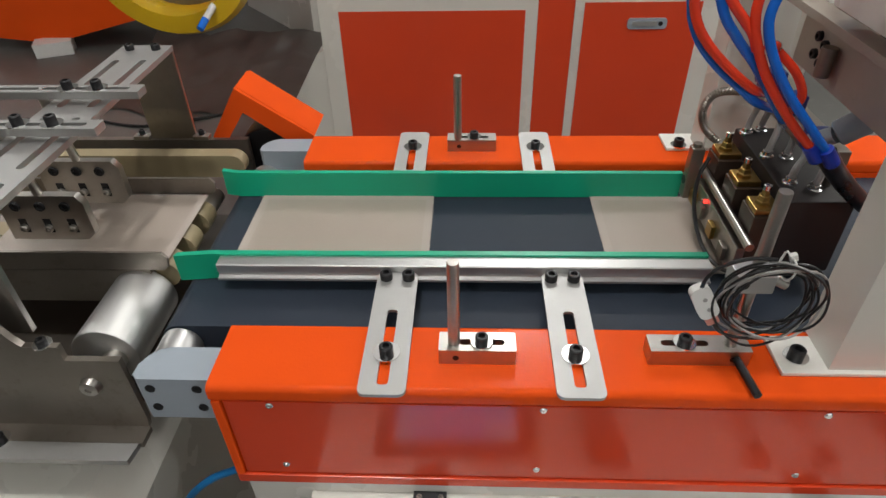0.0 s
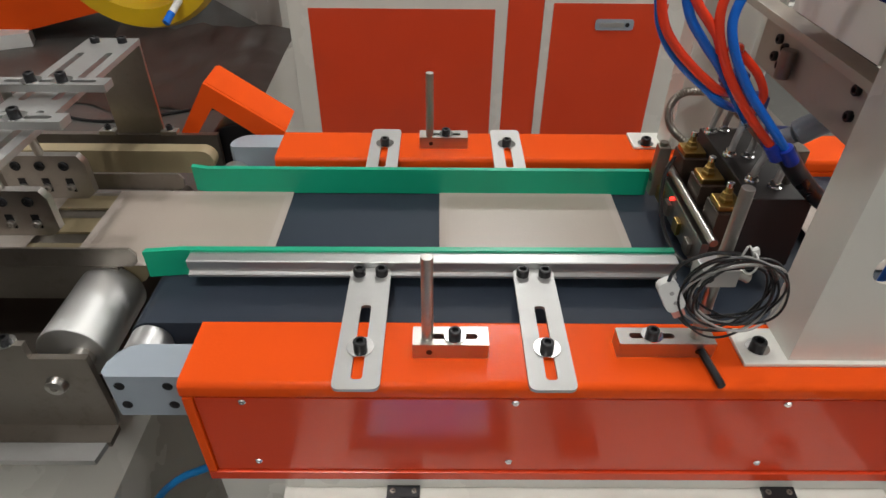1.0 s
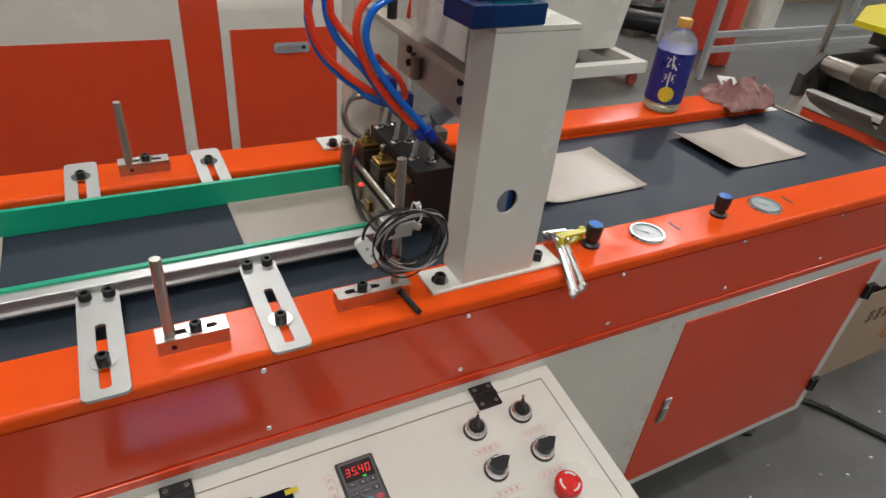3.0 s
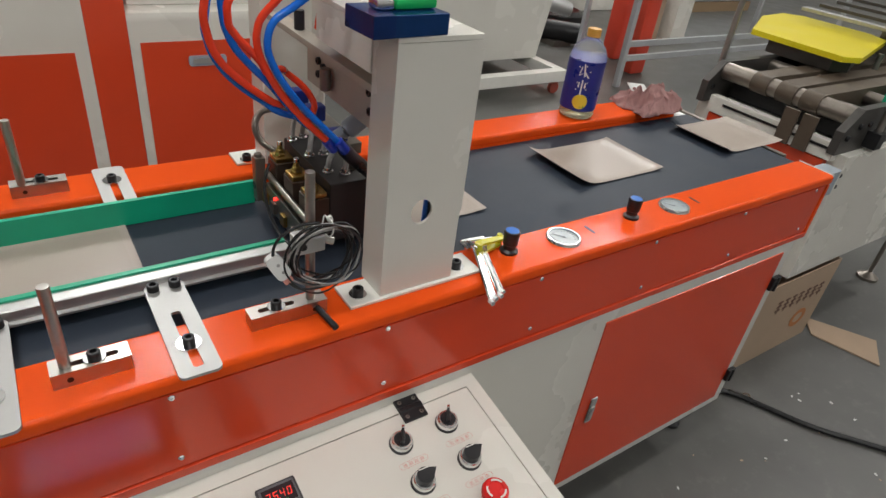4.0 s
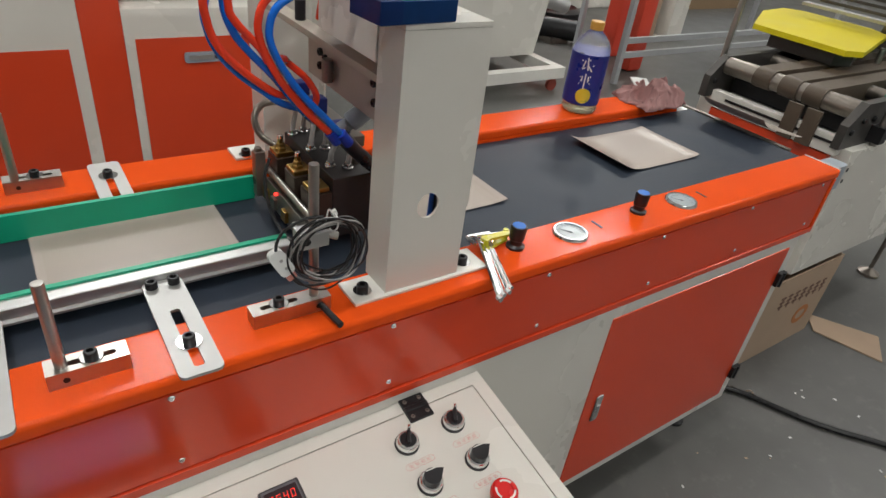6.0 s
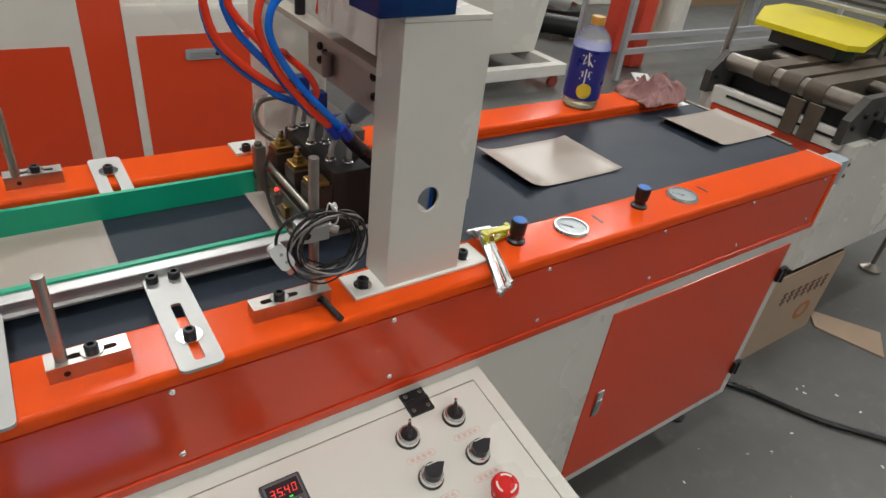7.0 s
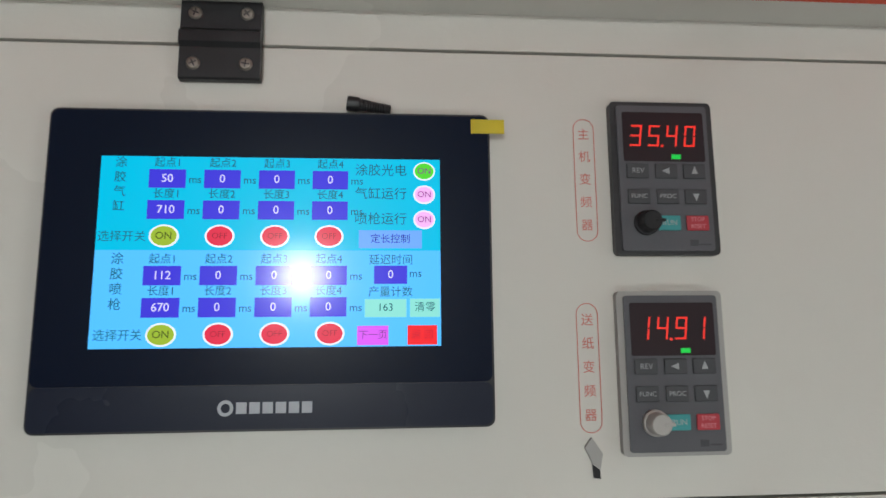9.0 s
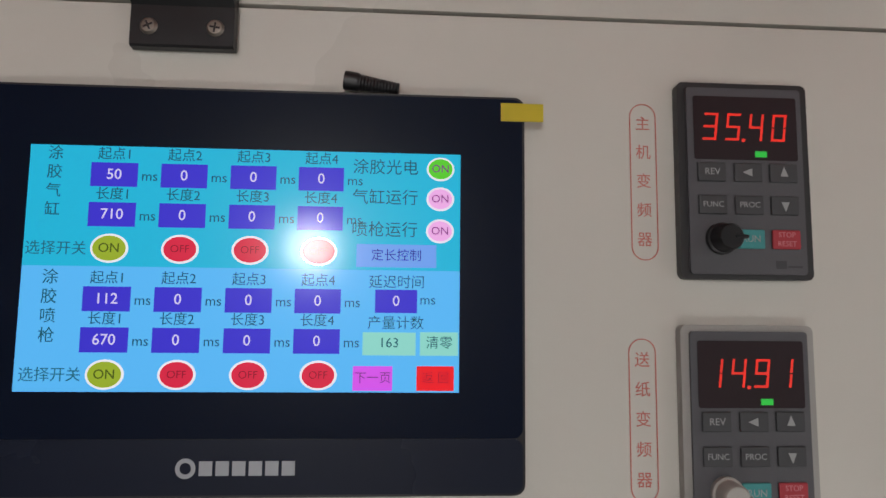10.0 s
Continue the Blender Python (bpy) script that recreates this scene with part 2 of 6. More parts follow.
def glue_table():
    ob = thing("gluing_table", (0.66, 0.717, 0), "long orange and cream gluing conveyor with a dark belt", "conveyor")
    for name, y0, y1, front in (("front_rail", 0.444, 0.533, True), ("back_rail", 0.902, 0.991, False)):
        bm = B()
        prism(bm, [(p, q) for p, q in outline_round(y0 - (0.006 if front else 0), y1 + (0 if front else 0.006), 0.852, RAIL_Z, 0.007, 4)], "x", X0, X1)
        box(bm, X0 + 0.001, X1 - 0.001, y0, y1, 0.71, 0.854)
        rail = part(name, bm, ORANGE, ob, "glossy orange painted steel rail")
        if front:
            for nm, a, b, c, d in (("lower_lip", X0, X1, 0.708, 0.7225), ("end_lip", X0, X0 + 0.010, 0.7225, 0.853), ("end_lip", X1 - 0.010, X1, 0.7225, 0.853)):
                bm = B()
                box(bm, a, b, 0.438, 0.4441, c, d, 0.0015)
                part(nm, bm, PANEL_RED if nm == "lower_lip" else ORANGE, rail)
            bm = B()
            box(bm, X0 + 0.012, X1 - 0.012, 0.441, 0.4445, 0.7245, 0.8505, 0.001)
            pan = part("front_panel", bm, PANEL_RED, ob, "smooth red cover panel with small screws")
            for k in range(7):
                for z in (0.846, 0.742):
                    x = -0.180 + 0.2845 * k
                    if x < X1 - 0.03:
                        bm = B()
                        lathe(bm, [(0.0042, 0), (0.0042, 0.0012), (0.003, 0.0026), (0.0012, 0.0026), (0.0008, 0.0016)], (x, 0.441, z), 12, (0, -1, 0))
                        part("screw", bm, CHROME, pan)
    # belt: a closed band round two rollers
    r = 0.026
    prof = []
    for k in range(13):
        a = radians(90 - 180 * k / 12)
        prof.append((1.628 + r * math.cos(a), BELT_Z - r + r * math.sin(a)))
    for k in range(13):
        a = radians(270 - 180 * k / 12)
        prof.append((-0.318 + r * math.cos(a), BELT_Z - r + r * math.sin(a)))
    bm = B()
    n = len(prof)
    lo = [bm.verts.new((p[0], 0.552, p[1])) for p in prof]
    hi = [bm.verts.new((p[0], 0.897, p[1])) for p in prof]
    for k in range(n):
        bm.faces.new((lo[k], lo[(k + 1) % n], hi[(k + 1) % n], hi[k]))
    bm.faces.new(lo)
    bm.faces.new(hi)
    part("belt", bm, BELT, ob, "dark blue-grey rubber conveyor belt")
    bm = B()
    box(bm, -0.29, 1.6, 0.534, 0.901, 0.70, 0.796)
    part("belt_bed", bm, BLACK, ob)
    for x, s in ((-0.318, -1), (1.628, 1)):
        for y0, y1 in ((0.497, 0.551), (0.898, 0.94)):
            bm = B()
            cyl(bm, (x, y0, BELT_Z - 0.026), (x, y1, BELT_Z - 0.026), 0.0245, n=32, bevel=0.002)
            part("end_roller", bm, ALU, ob, "bright turned steel roller end")
        for y0, y1 in ((0.45, 0.496), (0.941, 0.985)):
            bm = B()
            xa, xb = (x - 0.018, X0 + 0.002) if s < 0 else (X1 - 0.002, x + 0.018)
            if s < 0:
                xa += 0.009
            sheet(bm, [(xb, y0), (xb, y1), (xa + 0.030, y1), (xa + 0.018, y1 - 0.004), (xa + 0.009, y1 - 0.013), (xa + 0.003, y0 + 0.020), (xa + 0.003, y0 + 0.006), (xa + 0.009, y0)] if s < 0 else outline_round(xa, xb, y0, y1, 0.012), [], 0.811, 0.873)
            br = part("roller_bracket", bm, GREY_CAST, ob, "grey enamelled bearing block")
            if y0 < 0.5:
                for dx in (0.020, 0.070):
                    for z in (0.829, 0.8585):
                        bm = B()
                        xs = xa + dx
                        lathe(bm, [(0.0055, 0), (0.0055, 0.001), (0.0038, 0.001), (0.0035, 0.0004)], (xs, y0, z), 14, (0, -1, 0))
                        part("bolt", bm, BLACK, br)
    bm = B()
    box(bm, 1.656, 1.67, 0.60, 0.965, 0.79, 0.847, 0.002)
    part("end_guard", bm, DARK_STEEL, ob)
    for y0 in (0.440, 0.903):
        bm = B()
        box(bm, X1 + 0.0002, X1 + 0.004, y0, y0 + 0.088, 0.862, 0.8765, 0.0008)
        part("end_cap", bm, WHITE_PLATE, ob)
    # lower cabinet
    bm = B()
    box(bm, X0 + 0.008, 1.55, 0.4415, 0.985, 0.15, 0.7078, 0.004)
    part("lower_body", bm, CREAM, ob, "cream painted sheet steel base cabinet")
    bm = B()
    box(bm, 0.886, 1.513, 0.4385, 0.442, 0.180, 0.679, 0.002)
    door = part("door", bm, PANEL_RED, ob, "red cabinet door with a flush lock")
    bm = B()
    box(bm, 0.914, 0.934, 0.4325, 0.439, 0.385, 0.46, 0.003)
    box(bm, 0.9175, 0.9305, 0.430, 0.434, 0.395, 0.435, 0.002)
    part("door_handle", bm, CHROME, door, "chrome flush lock handle")
    for z in (0.584, 0.267):
        bm = B()
        box(bm, 1.512, 1.544, 0.429, 0.4412, z - 0.02, z + 0.02, 0.003)
        cyl(bm, (1.529, 0.430, z - 0.021), (1.529, 0.430, z + 0.021), 0.005, n=12)
        part("hinge", bm, BLACK, door, "black hinge")
    for x in (-0.19, 0.6, 1.5):
        for y in (0.52, 0.93):
            bm = B()
            cyl(bm, (x, y, 0.012), (x, y, 0.15), 0.006, n=12)
            lathe(bm, [(0.028, 0), (0.028, 0.008), (0.012, 0.02), (0.008, 0.026)], (x, y, 0), 20)
            part("levelling_foot", bm, BLACK, ob)
        for y in (0.52,):
            bm = B()
            box(bm, x + 0.05, x + 0.09, y - 0.025, y + 0.025, 0.135, 0.1495, 0.002)
            box(bm, x + 0.055, x + 0.085, y - 0.02, y - 0.016, 0.045, 0.136)
            box(bm, x + 0.055, x + 0.085, y + 0.016, y + 0.02, 0.045, 0.136)
            cyl(bm, (x + 0.07, y - 0.014, 0.0355), (x + 0.07, y + 0.014, 0.0355), 0.035, n=24, bevel=0.004)
            part("castor", bm, CHROME, ob)
    return ob


glue_table()

for px in (-0.0595, 0.1395):
    fp = slotted_plate(px, 0.430, 0.6205, 0.443, 0.553, 0.4865)
    for dx in (-0.0135, 0.0135):
        bm = B()
        lathe(bm, [(0.0076, 0), (0.0076, 0.0085), (0.0064, 0.0097), (0.0042, 0.0097), (0.0038, 0.005), (0.0003, 0.005)], (px + dx, 0.609, 0.879), 18)
        part("bolt", bm, BLACK, fp)
for px in (-0.0665, 0.134):
    slotted_plate(px, 0.845, 0.998, 0.87, 0.965, 0.945)


def rod_block(x0, x1, y0, y1, rod_x, rod_y, rod_top, bolt_x, bolt_y, label="machined steel clamp block holding an upright rod"):
    ob = thing("rod_block", ((x0 + x1) / 2, (y0 + y1) / 2, RAIL_Z), label, "clamp block", "clamp blocks on the rails")
    bm = B()
    yc = bolt_y
    sheet(bm, outline_round(x0, x1, y0, y1, 0.0012, 2), [outline_round(bolt_x - 0.024, bolt_x + 0.024, yc - 0.004, yc + 0.004, 0.0039)], RAIL_Z, RAIL_Z + 0.02)
    part("block", bm, STEEL, ob)
    bolt(ob, bolt_x, bolt_y, RAIL_Z + 0.02, 0.007, 0.008, 0.0115)
    bm = B()
    lathe(bm, [(0.0034, 0), (0.0034, 0.0004), (0.0022, 0.0004), (0.0020, 0.0002)], (rod_x + 0.002, y0, RAIL_Z + 0.009), 14, (0, -1, 0))
    part("set_screw", bm, BLACK, ob)
    if rod_top:
        bm = B()
        cyl(bm, (rod_x, rod_y, RAIL_Z + 0.018), (rod_x, rod_y, rod_top), 0.0062, n=20, bevel=0.001)
        part("rod", bm, STEEL, ob, "upright round steel rod")
    return ob


rod_block(-0.0035, 0.0765, 0.4755, 0.5025, 0.0122, 0.4875, 1.002, 0.041, 0.4880)
rod_block(-0.0095, 0.0695, 0.937, 0.963, 0.0075, 0.943, 1.002, 0.034, 0.949)
rod_block(0.2130, 0.3150, 0.4785, 0.5025, 0.2957, 0.4905, 1.079, 0.2495, 0.4905)


def guides():
    back = thing("side_guide", (0, 0.84, BELT_Z), "green plastic side guide strip along the belt", "guide rail", "side guides")
    bm = B()
    prism(bm, [(-0.350, 0.842), (-0.325, 0.836), (0.340, 0.836), (0.340, 0.844), (-0.325, 0.844), (-0.350, 0.850)], "z", BELT_Z + 0.0015, BELT_Z + 0.043)
    part("strip", bm, GREEN, back)
    bm = B()
    box(bm, -0.30, 0.34, 0.8445, 0.856, BELT_Z + 0.006, RAIL_Z - 0.0005, 0.001)
    part("backing_bar", bm, ALU, back)
    front = thing("side_guide", (0, 0.645, BELT_Z), "green plastic guide strip on an aluminium bar", "guide rail", "side guides")
    bm = B()
    prism(bm, [(-0.345, 0.634), (-0.30, 0.639), (0.32, 0.642), (0.32, 0.650), (-0.30, 0.647), (-0.343, 0.642)], "z", BELT_Z + 0.0015, BELT_Z + 0.041)
    part("strip", bm, GREEN, front)
    bm = B()
    w = RAIL_Z
    prism(bm, [(0.6415, w + 0.013), (0.6225, w + 0.013), (0.6212, w + 0.0117), (0.6212, w + 0.0015), (0.6232, w), (0.6232, w - 0.0035), (0.6212, w - 0.005), (0.6170, w - 0.0055), (0.6170, w - 0.0085), (0.6415, w - 0.0085)], "x", -0.287, 0.32)
    part("aluminium_bar", bm, ALU, front)


guides()


# ---- gantry ----
def gantry():
    ob = thing("gantry", (0.45, 0.72, RAIL_Z), "cream painted steel gantry bridging the belt", "gantry")
    for name, y0, y1, out in (("front_post", 0.470, 0.530, 1), ("back_post", 0.913, 0.973, -1)):
        bm = B()
        if out > 0:
            # front sheet with a round hole, then the folded sides
            hole = [(0.4445 + 0.0165 * math.cos(2 * math.pi * k / 24), 1.004 + 0.0182 * math.sin(2 * math.pi * k / 24)) for k in range(24)]
            sheet(bm, [(0.390, 0.8805), (0.508, 0.8805), (0.508, 1.226), (0.390, 1.226)], [hole], 0, 0.004, Matrix.Translation((0, y0 + 0.004, 0)) @ Matrix.Rotation(radians(90), 4, "X"))
        else:
            box(bm, 0.390, 0.508, y1 - 0.004, y1, 0.8805, 1.226, 0.001)
        box(bm, 0.390, 0.394, y0 + 0.004, y1 - 0.004, 0.8805, 1.226)
        box(bm, 0.504, 0.508, y0 + 0.004, y1 - 0.004, 0.8805, 1.226)
        post = part(name, bm, CREAM, ob)
        bm = B()
        box(bm, 0.343, 0.562, (0.465 if out > 0 else 0.938), (0.518 if out > 0 else 0.99), RAIL_Z, 0.8803, 0.0015)
        foot = part("foot_plate", bm, WHITE_PLATE, post, "white painted foot plate")
        for x in (0.3645, 0.530):
            bolt(foot, x, 0.4875 if out > 0 else 0.948, 0.8803, 0.008, 0.010, 0.0125)
    # a short box beam over the near half, then a ledge and the head's mounting plate
    bm = B()
    box(bm, 0.390, 0.508, 0.5305, 0.690, 1.174, 1.226, 0.001)
    part("beam", bm, CREAM, ob)
    bm = B()
    box(bm, 0.504, 0.508, 0.6905, 0.9125, 1.150, 1.226)
    part("beam_web", bm, CREAM, ob)
    bm = B()
    box(bm, 0.390, 0.508, 0.470, 0.69, 1.2262, 1.2330, 0.001)
    part("top_cover", bm, CREAM, ob)
    bm = B()
    box(bm, 0.42, 0.43, 0.5305, 0.792, 1.080, 1.146, 0.001)
    hp = part("head_plate", bm, SHADED_PLATE, ob, "bolted mounting plate coloured tan for the shade under the beam")
    for y, z in ((0.578, 1.106), (0.582, 1.131), (0.728, 1.099), (0.745, 1.104), (0.728, 1.119), (0.745, 1.124)):
        bm = B()
        lathe(bm, [(0.0058, 0), (0.0058, 0.004), (0.0048, 0.005), (0.003, 0.005), (0.0028, 0.002)], (0.42, y, z), 14, (-1, 0, 0))
        part("bolt", bm, BLACK, hp)
    bm = B()
    box(bm, 0.43, 0.504, 0.776, 0.792, 1.080, 1.146, 0.001)
    part("plate_return", bm, SHADED_PLATE, ob)
    bm = B()
    cyl(bm, (0.41, 0.702, 1.094), (0.41, 0.702, 1.127), 0.0085, n=20, bevel=0.002)
    part("stop_block", bm, DARK_STEEL, ob)
    bm = B()
    box(bm, 0.398, 0.424, 0.5305, 0.9125, 1.1462, 1.156, 0.001)
    part("ledge", bm, SHADED_PLATE, ob)
    bm = B()
    box(bm, 0.488, 0.5038, 0.80, 0.85, 1.1562, 1.205, 0.002)
    part("air_valve", bm, BLACK_PLASTIC, ob)
    bm = B()
    cyl(bm, (0.411, 0.80, 1.156), (0.411, 0.80, 1.185), 0.008, n=16, bevel=0.001)
    part("air_elbow", bm, BLACK_PLASTIC, ob)
    for x, r, m in ((0.474, 0.0035, "blue"), (0.486, 0.007, "black")):
        bm = B()
        tube(bm, [(x, 0.512, 0.8806), (x + 0.002, 0.508, 1.0), (x - 0.001, 0.514, 1.149)], r, 6, 10)
        part("inner_cable", bm, INNER_BLUE if m == "blue" else BLACK_PLASTIC, ob)
    bm = B()
    box(bm, 0.5083, 0.5123, 0.472, 0.545, 0.99, 1.215, 0.0005)
    part("side_cover", bm, CREAM, ob)


gantry()


# ---- papers ----
SHEET_L, SHEET_Y0, SHEET_Y1 = 0.264, 0.655, 0.836
TAIL, NOSE, STRIP = 5, 3, 0.017
TAIL_BEND, NOSE_BEND = (2.0, 4.0, 6.5, 8.0, 8.5), (-3.0, -4.0, -4.5)


def sheet_piece(name, x0, x1, nx, rim):
    """A strip of paper from x0 to x1 in its own space; rim: columns at the low and high end left unglued."""
    ny = 18
    bm = B()
    for k in (0, 1):
        g = [[bm.verts.new((x0 + (x1 - x0) * i / nx, SHEET_Y0 + (SHEET_Y1 - SHEET_Y0) * j / ny, 0.0014 + 0.0010 * abs(2 * j / ny - 1) ** 5 + (0.0006 if k else 0))) for j in range(ny + 1)] for i in range(nx + 1)]
        for i in range(nx):
            for j in range(ny):
                f = bm.faces.new((g[i][j], g[i + 1][j], g[i + 1][j + 1], g[i][j + 1]) if k else (g[i][j], g[i][j + 1], g[i + 1][j + 1], g[i + 1][j]))
                f.material_index = 0 if not k else (1 if i < rim[0] or i >= nx - rim[1] or j < 1 or j > ny - 2 else 2)
    me = bpy.data.meshes.new(name)
    bm.to_mesh(me)
    bm.free()
    for m in (PAPER, PAPER_EDGE, GLUE):
        me.materials.append(m)
    me.polygons.foreach_set("use_smooth", [True] * len(me.polygons))
    return me


MIDDLE = sheet_piece("paper_sheet", -SHEET_L + TAIL * STRIP, -NOSE * STRIP, 14, (0, 0))
TAILS = [sheet_piece("tail_strip", -STRIP, 0, 3, (2 if k == TAIL - 1 else 0, 0)) for k in range(TAIL)]
NOSES = [sheet_piece("nose_strip", 0, STRIP, 3, (0, 2 if k == NOSE - 1 else 0)) for k in range(NOSE)]


def paper_sheet():
    """One sheet, its leading edge at x = 0: a flat middle, and strips that lift at both ends once the glue wets it."""
    ob = tagged(new("paper_sheet", MIDDLE), "cream kraft paper sheet with a glued middle on the belt", "paper sheet", "paper sheets on the belt")
    strips = []
    for data in TAILS + NOSES:
        st = new(data.name, data)
        st.parent = ob
        strips.append(st)
    return ob, strips


# the belt's speed, and where each sheet's leading edge stands on it at the start
BELT_SPEED, FEED_SPEED, GRIP = 0.315, 0.18, -0.165
SHEETS = [1.45, 0.953, 0.473, -0.027, -0.540, -1.13, -1.62, -2.104, -2.60, -3.10]
papers = [paper_sheet() for _ in SHEETS]


# ---- control console ----
CON = pose(0, 0.45, 0.6885, math.degrees(math.atan(0.15)), 0, 0)
RED_INK = mat("red_ink", (0.58, 0.16, 0.13), 0.6)
BEZEL = mat("screen_bezel", (0.004, 0.008, 0.022), 0.12, vary=0.1, rough_vary=0.03, ior=1.28)
BEZEL_LOW = mat("screen_bezel_foot", (0.008, 0.012, 0.028), 0.26, vary=0.1, ior=1.36)
LOGO = mat("grey_print", (0.42, 0.44, 0.48), 0.5)
KEYPAD = mat("keypad_grey", (0.095, 0.095, 0.105), 0.42, vary=0.06, scale=40, bump=0.1, bump_scale=500)
KEYPAD_RIM = mat("keypad_rim", (0.03, 0.03, 0.032), 0.4)
KEYPAD_RIM_PALE = mat("keypad_pale_rim", (0.35, 0.34, 0.32), 0.45)
KEY = mat("rubber_key", (0.055, 0.057, 0.062), 0.55)
TEAL_KEY = mat("teal_key", (0.05, 0.30, 0.30), 0.5)
RED_KEY = mat("red_key", (0.42, 0.035, 0.05), 0.5)
KEY_PRINT = mat("key_print", (0.38, 0.39, 0.40), 0.6)
DISPLAY = mat("display_window", (0.030, 0.018, 0.022), 0.25)
DIGIT = mat("led_digit", (1.0, 0.035, 0.02), 0.5, emit=0.75, vary=0.02)
DIGIT_GREEN = mat("led_green", (0.02, 0.55, 0.06), 0.5, emit=0.7, vary=0.02)
KNOB_GREY = mat("grey_knob", (0.45, 0.43, 0.40), 0.4)
ESTOP = mat("red_button_plastic", (0.66, 0.02, 0.018), 0.28, vary=0.05)
GREEN_BTN = mat("green_button_plastic", (0.0, 0.20, 0.11), 0.3, vary=0.05)
TAPE = mat("yellow_tape", (0.62, 0.50, 0.02), 0.35, vary=0.15, scale=80)
SATIN = mat("satin_chrome", (0.88, 0.88, 0.88), 0.24, metal=1.0, vary=0.03, rough_vary=0.05)
GLOW = {}


def glow(name, color):
    """Lit screen colour: a dark glossy pane that gives off this light."""
    if name not in GLOW:
        m = bpy.data.materials.new("screen_" + name)
        m.use_nodes = True
        n = m.node_tree.nodes["Principled BSDF"]
        top = max(color)
        n.inputs["Base Color"].default_value = (0.01, 0.012, 0.015, 1)
        n.inputs["Roughness"].default_value, n.inputs["IOR"].default_value = 0.13, 1.28
        n.inputs["Emission Color"].default_value = (*[v / top for v in color], 1)
        n.inputs["Emission Strength"].default_value = 1.09 * top
        GLOW[name] = m
    return GLOW[name]


def words(text, x, y, size, z=0.0, m=CON, align="CENTER", depth=0.00012):
    """Letters of the built-in font as a flat mesh."""
    cu = bpy.data.curves.new("words", "FONT")
    cu.body, cu.size, cu.align_x, cu.align_y, cu.extrude = text, size, align, "CENTER", depth
    cu.resolution_u = 3
    tmp = new("words", cu)
    bpy.context.view_layer.update()
    me = bpy.data.meshes.new_from_object(tmp.evaluated_get(bpy.context.evaluated_depsgraph_get()))
    bpy.data.objects.remove(tmp)
    bm = B()
    bm.from_mesh(me)
    bpy.data.meshes.remove(me)
    bmesh.ops.transform(bm, matrix=m @ Matrix.Translation((x, y, z)), verts=bm.verts)
    return bm


def flat(bm, x0, x1, y0, y1, z0, z1, bevel=0.0, m=CON):
    return box(bm, x0, x1, y0, y1, z0, z1, bevel, 2, m)


def disc(bm, x, y, rx, ry, z0, z1, m=CON, n=28):
    pts = [(x + rx * math.cos(2 * math.pi * k / n), y + ry * math.sin(2 * math.pi * k / n)) for k in range(n)]
    return sheet(bm, pts, [], z0, z1, m)


def ring_outline(bm, x0, x1, y0, y1, r, w, z0, z1, m=CON):
    return sheet(bm, outline_round(x0, x1, y0, y1, r, 6), [outline_round(x0 + w, x1 - w, y0 + w, y1 - w, r - w, 6)], z0, z1, m)


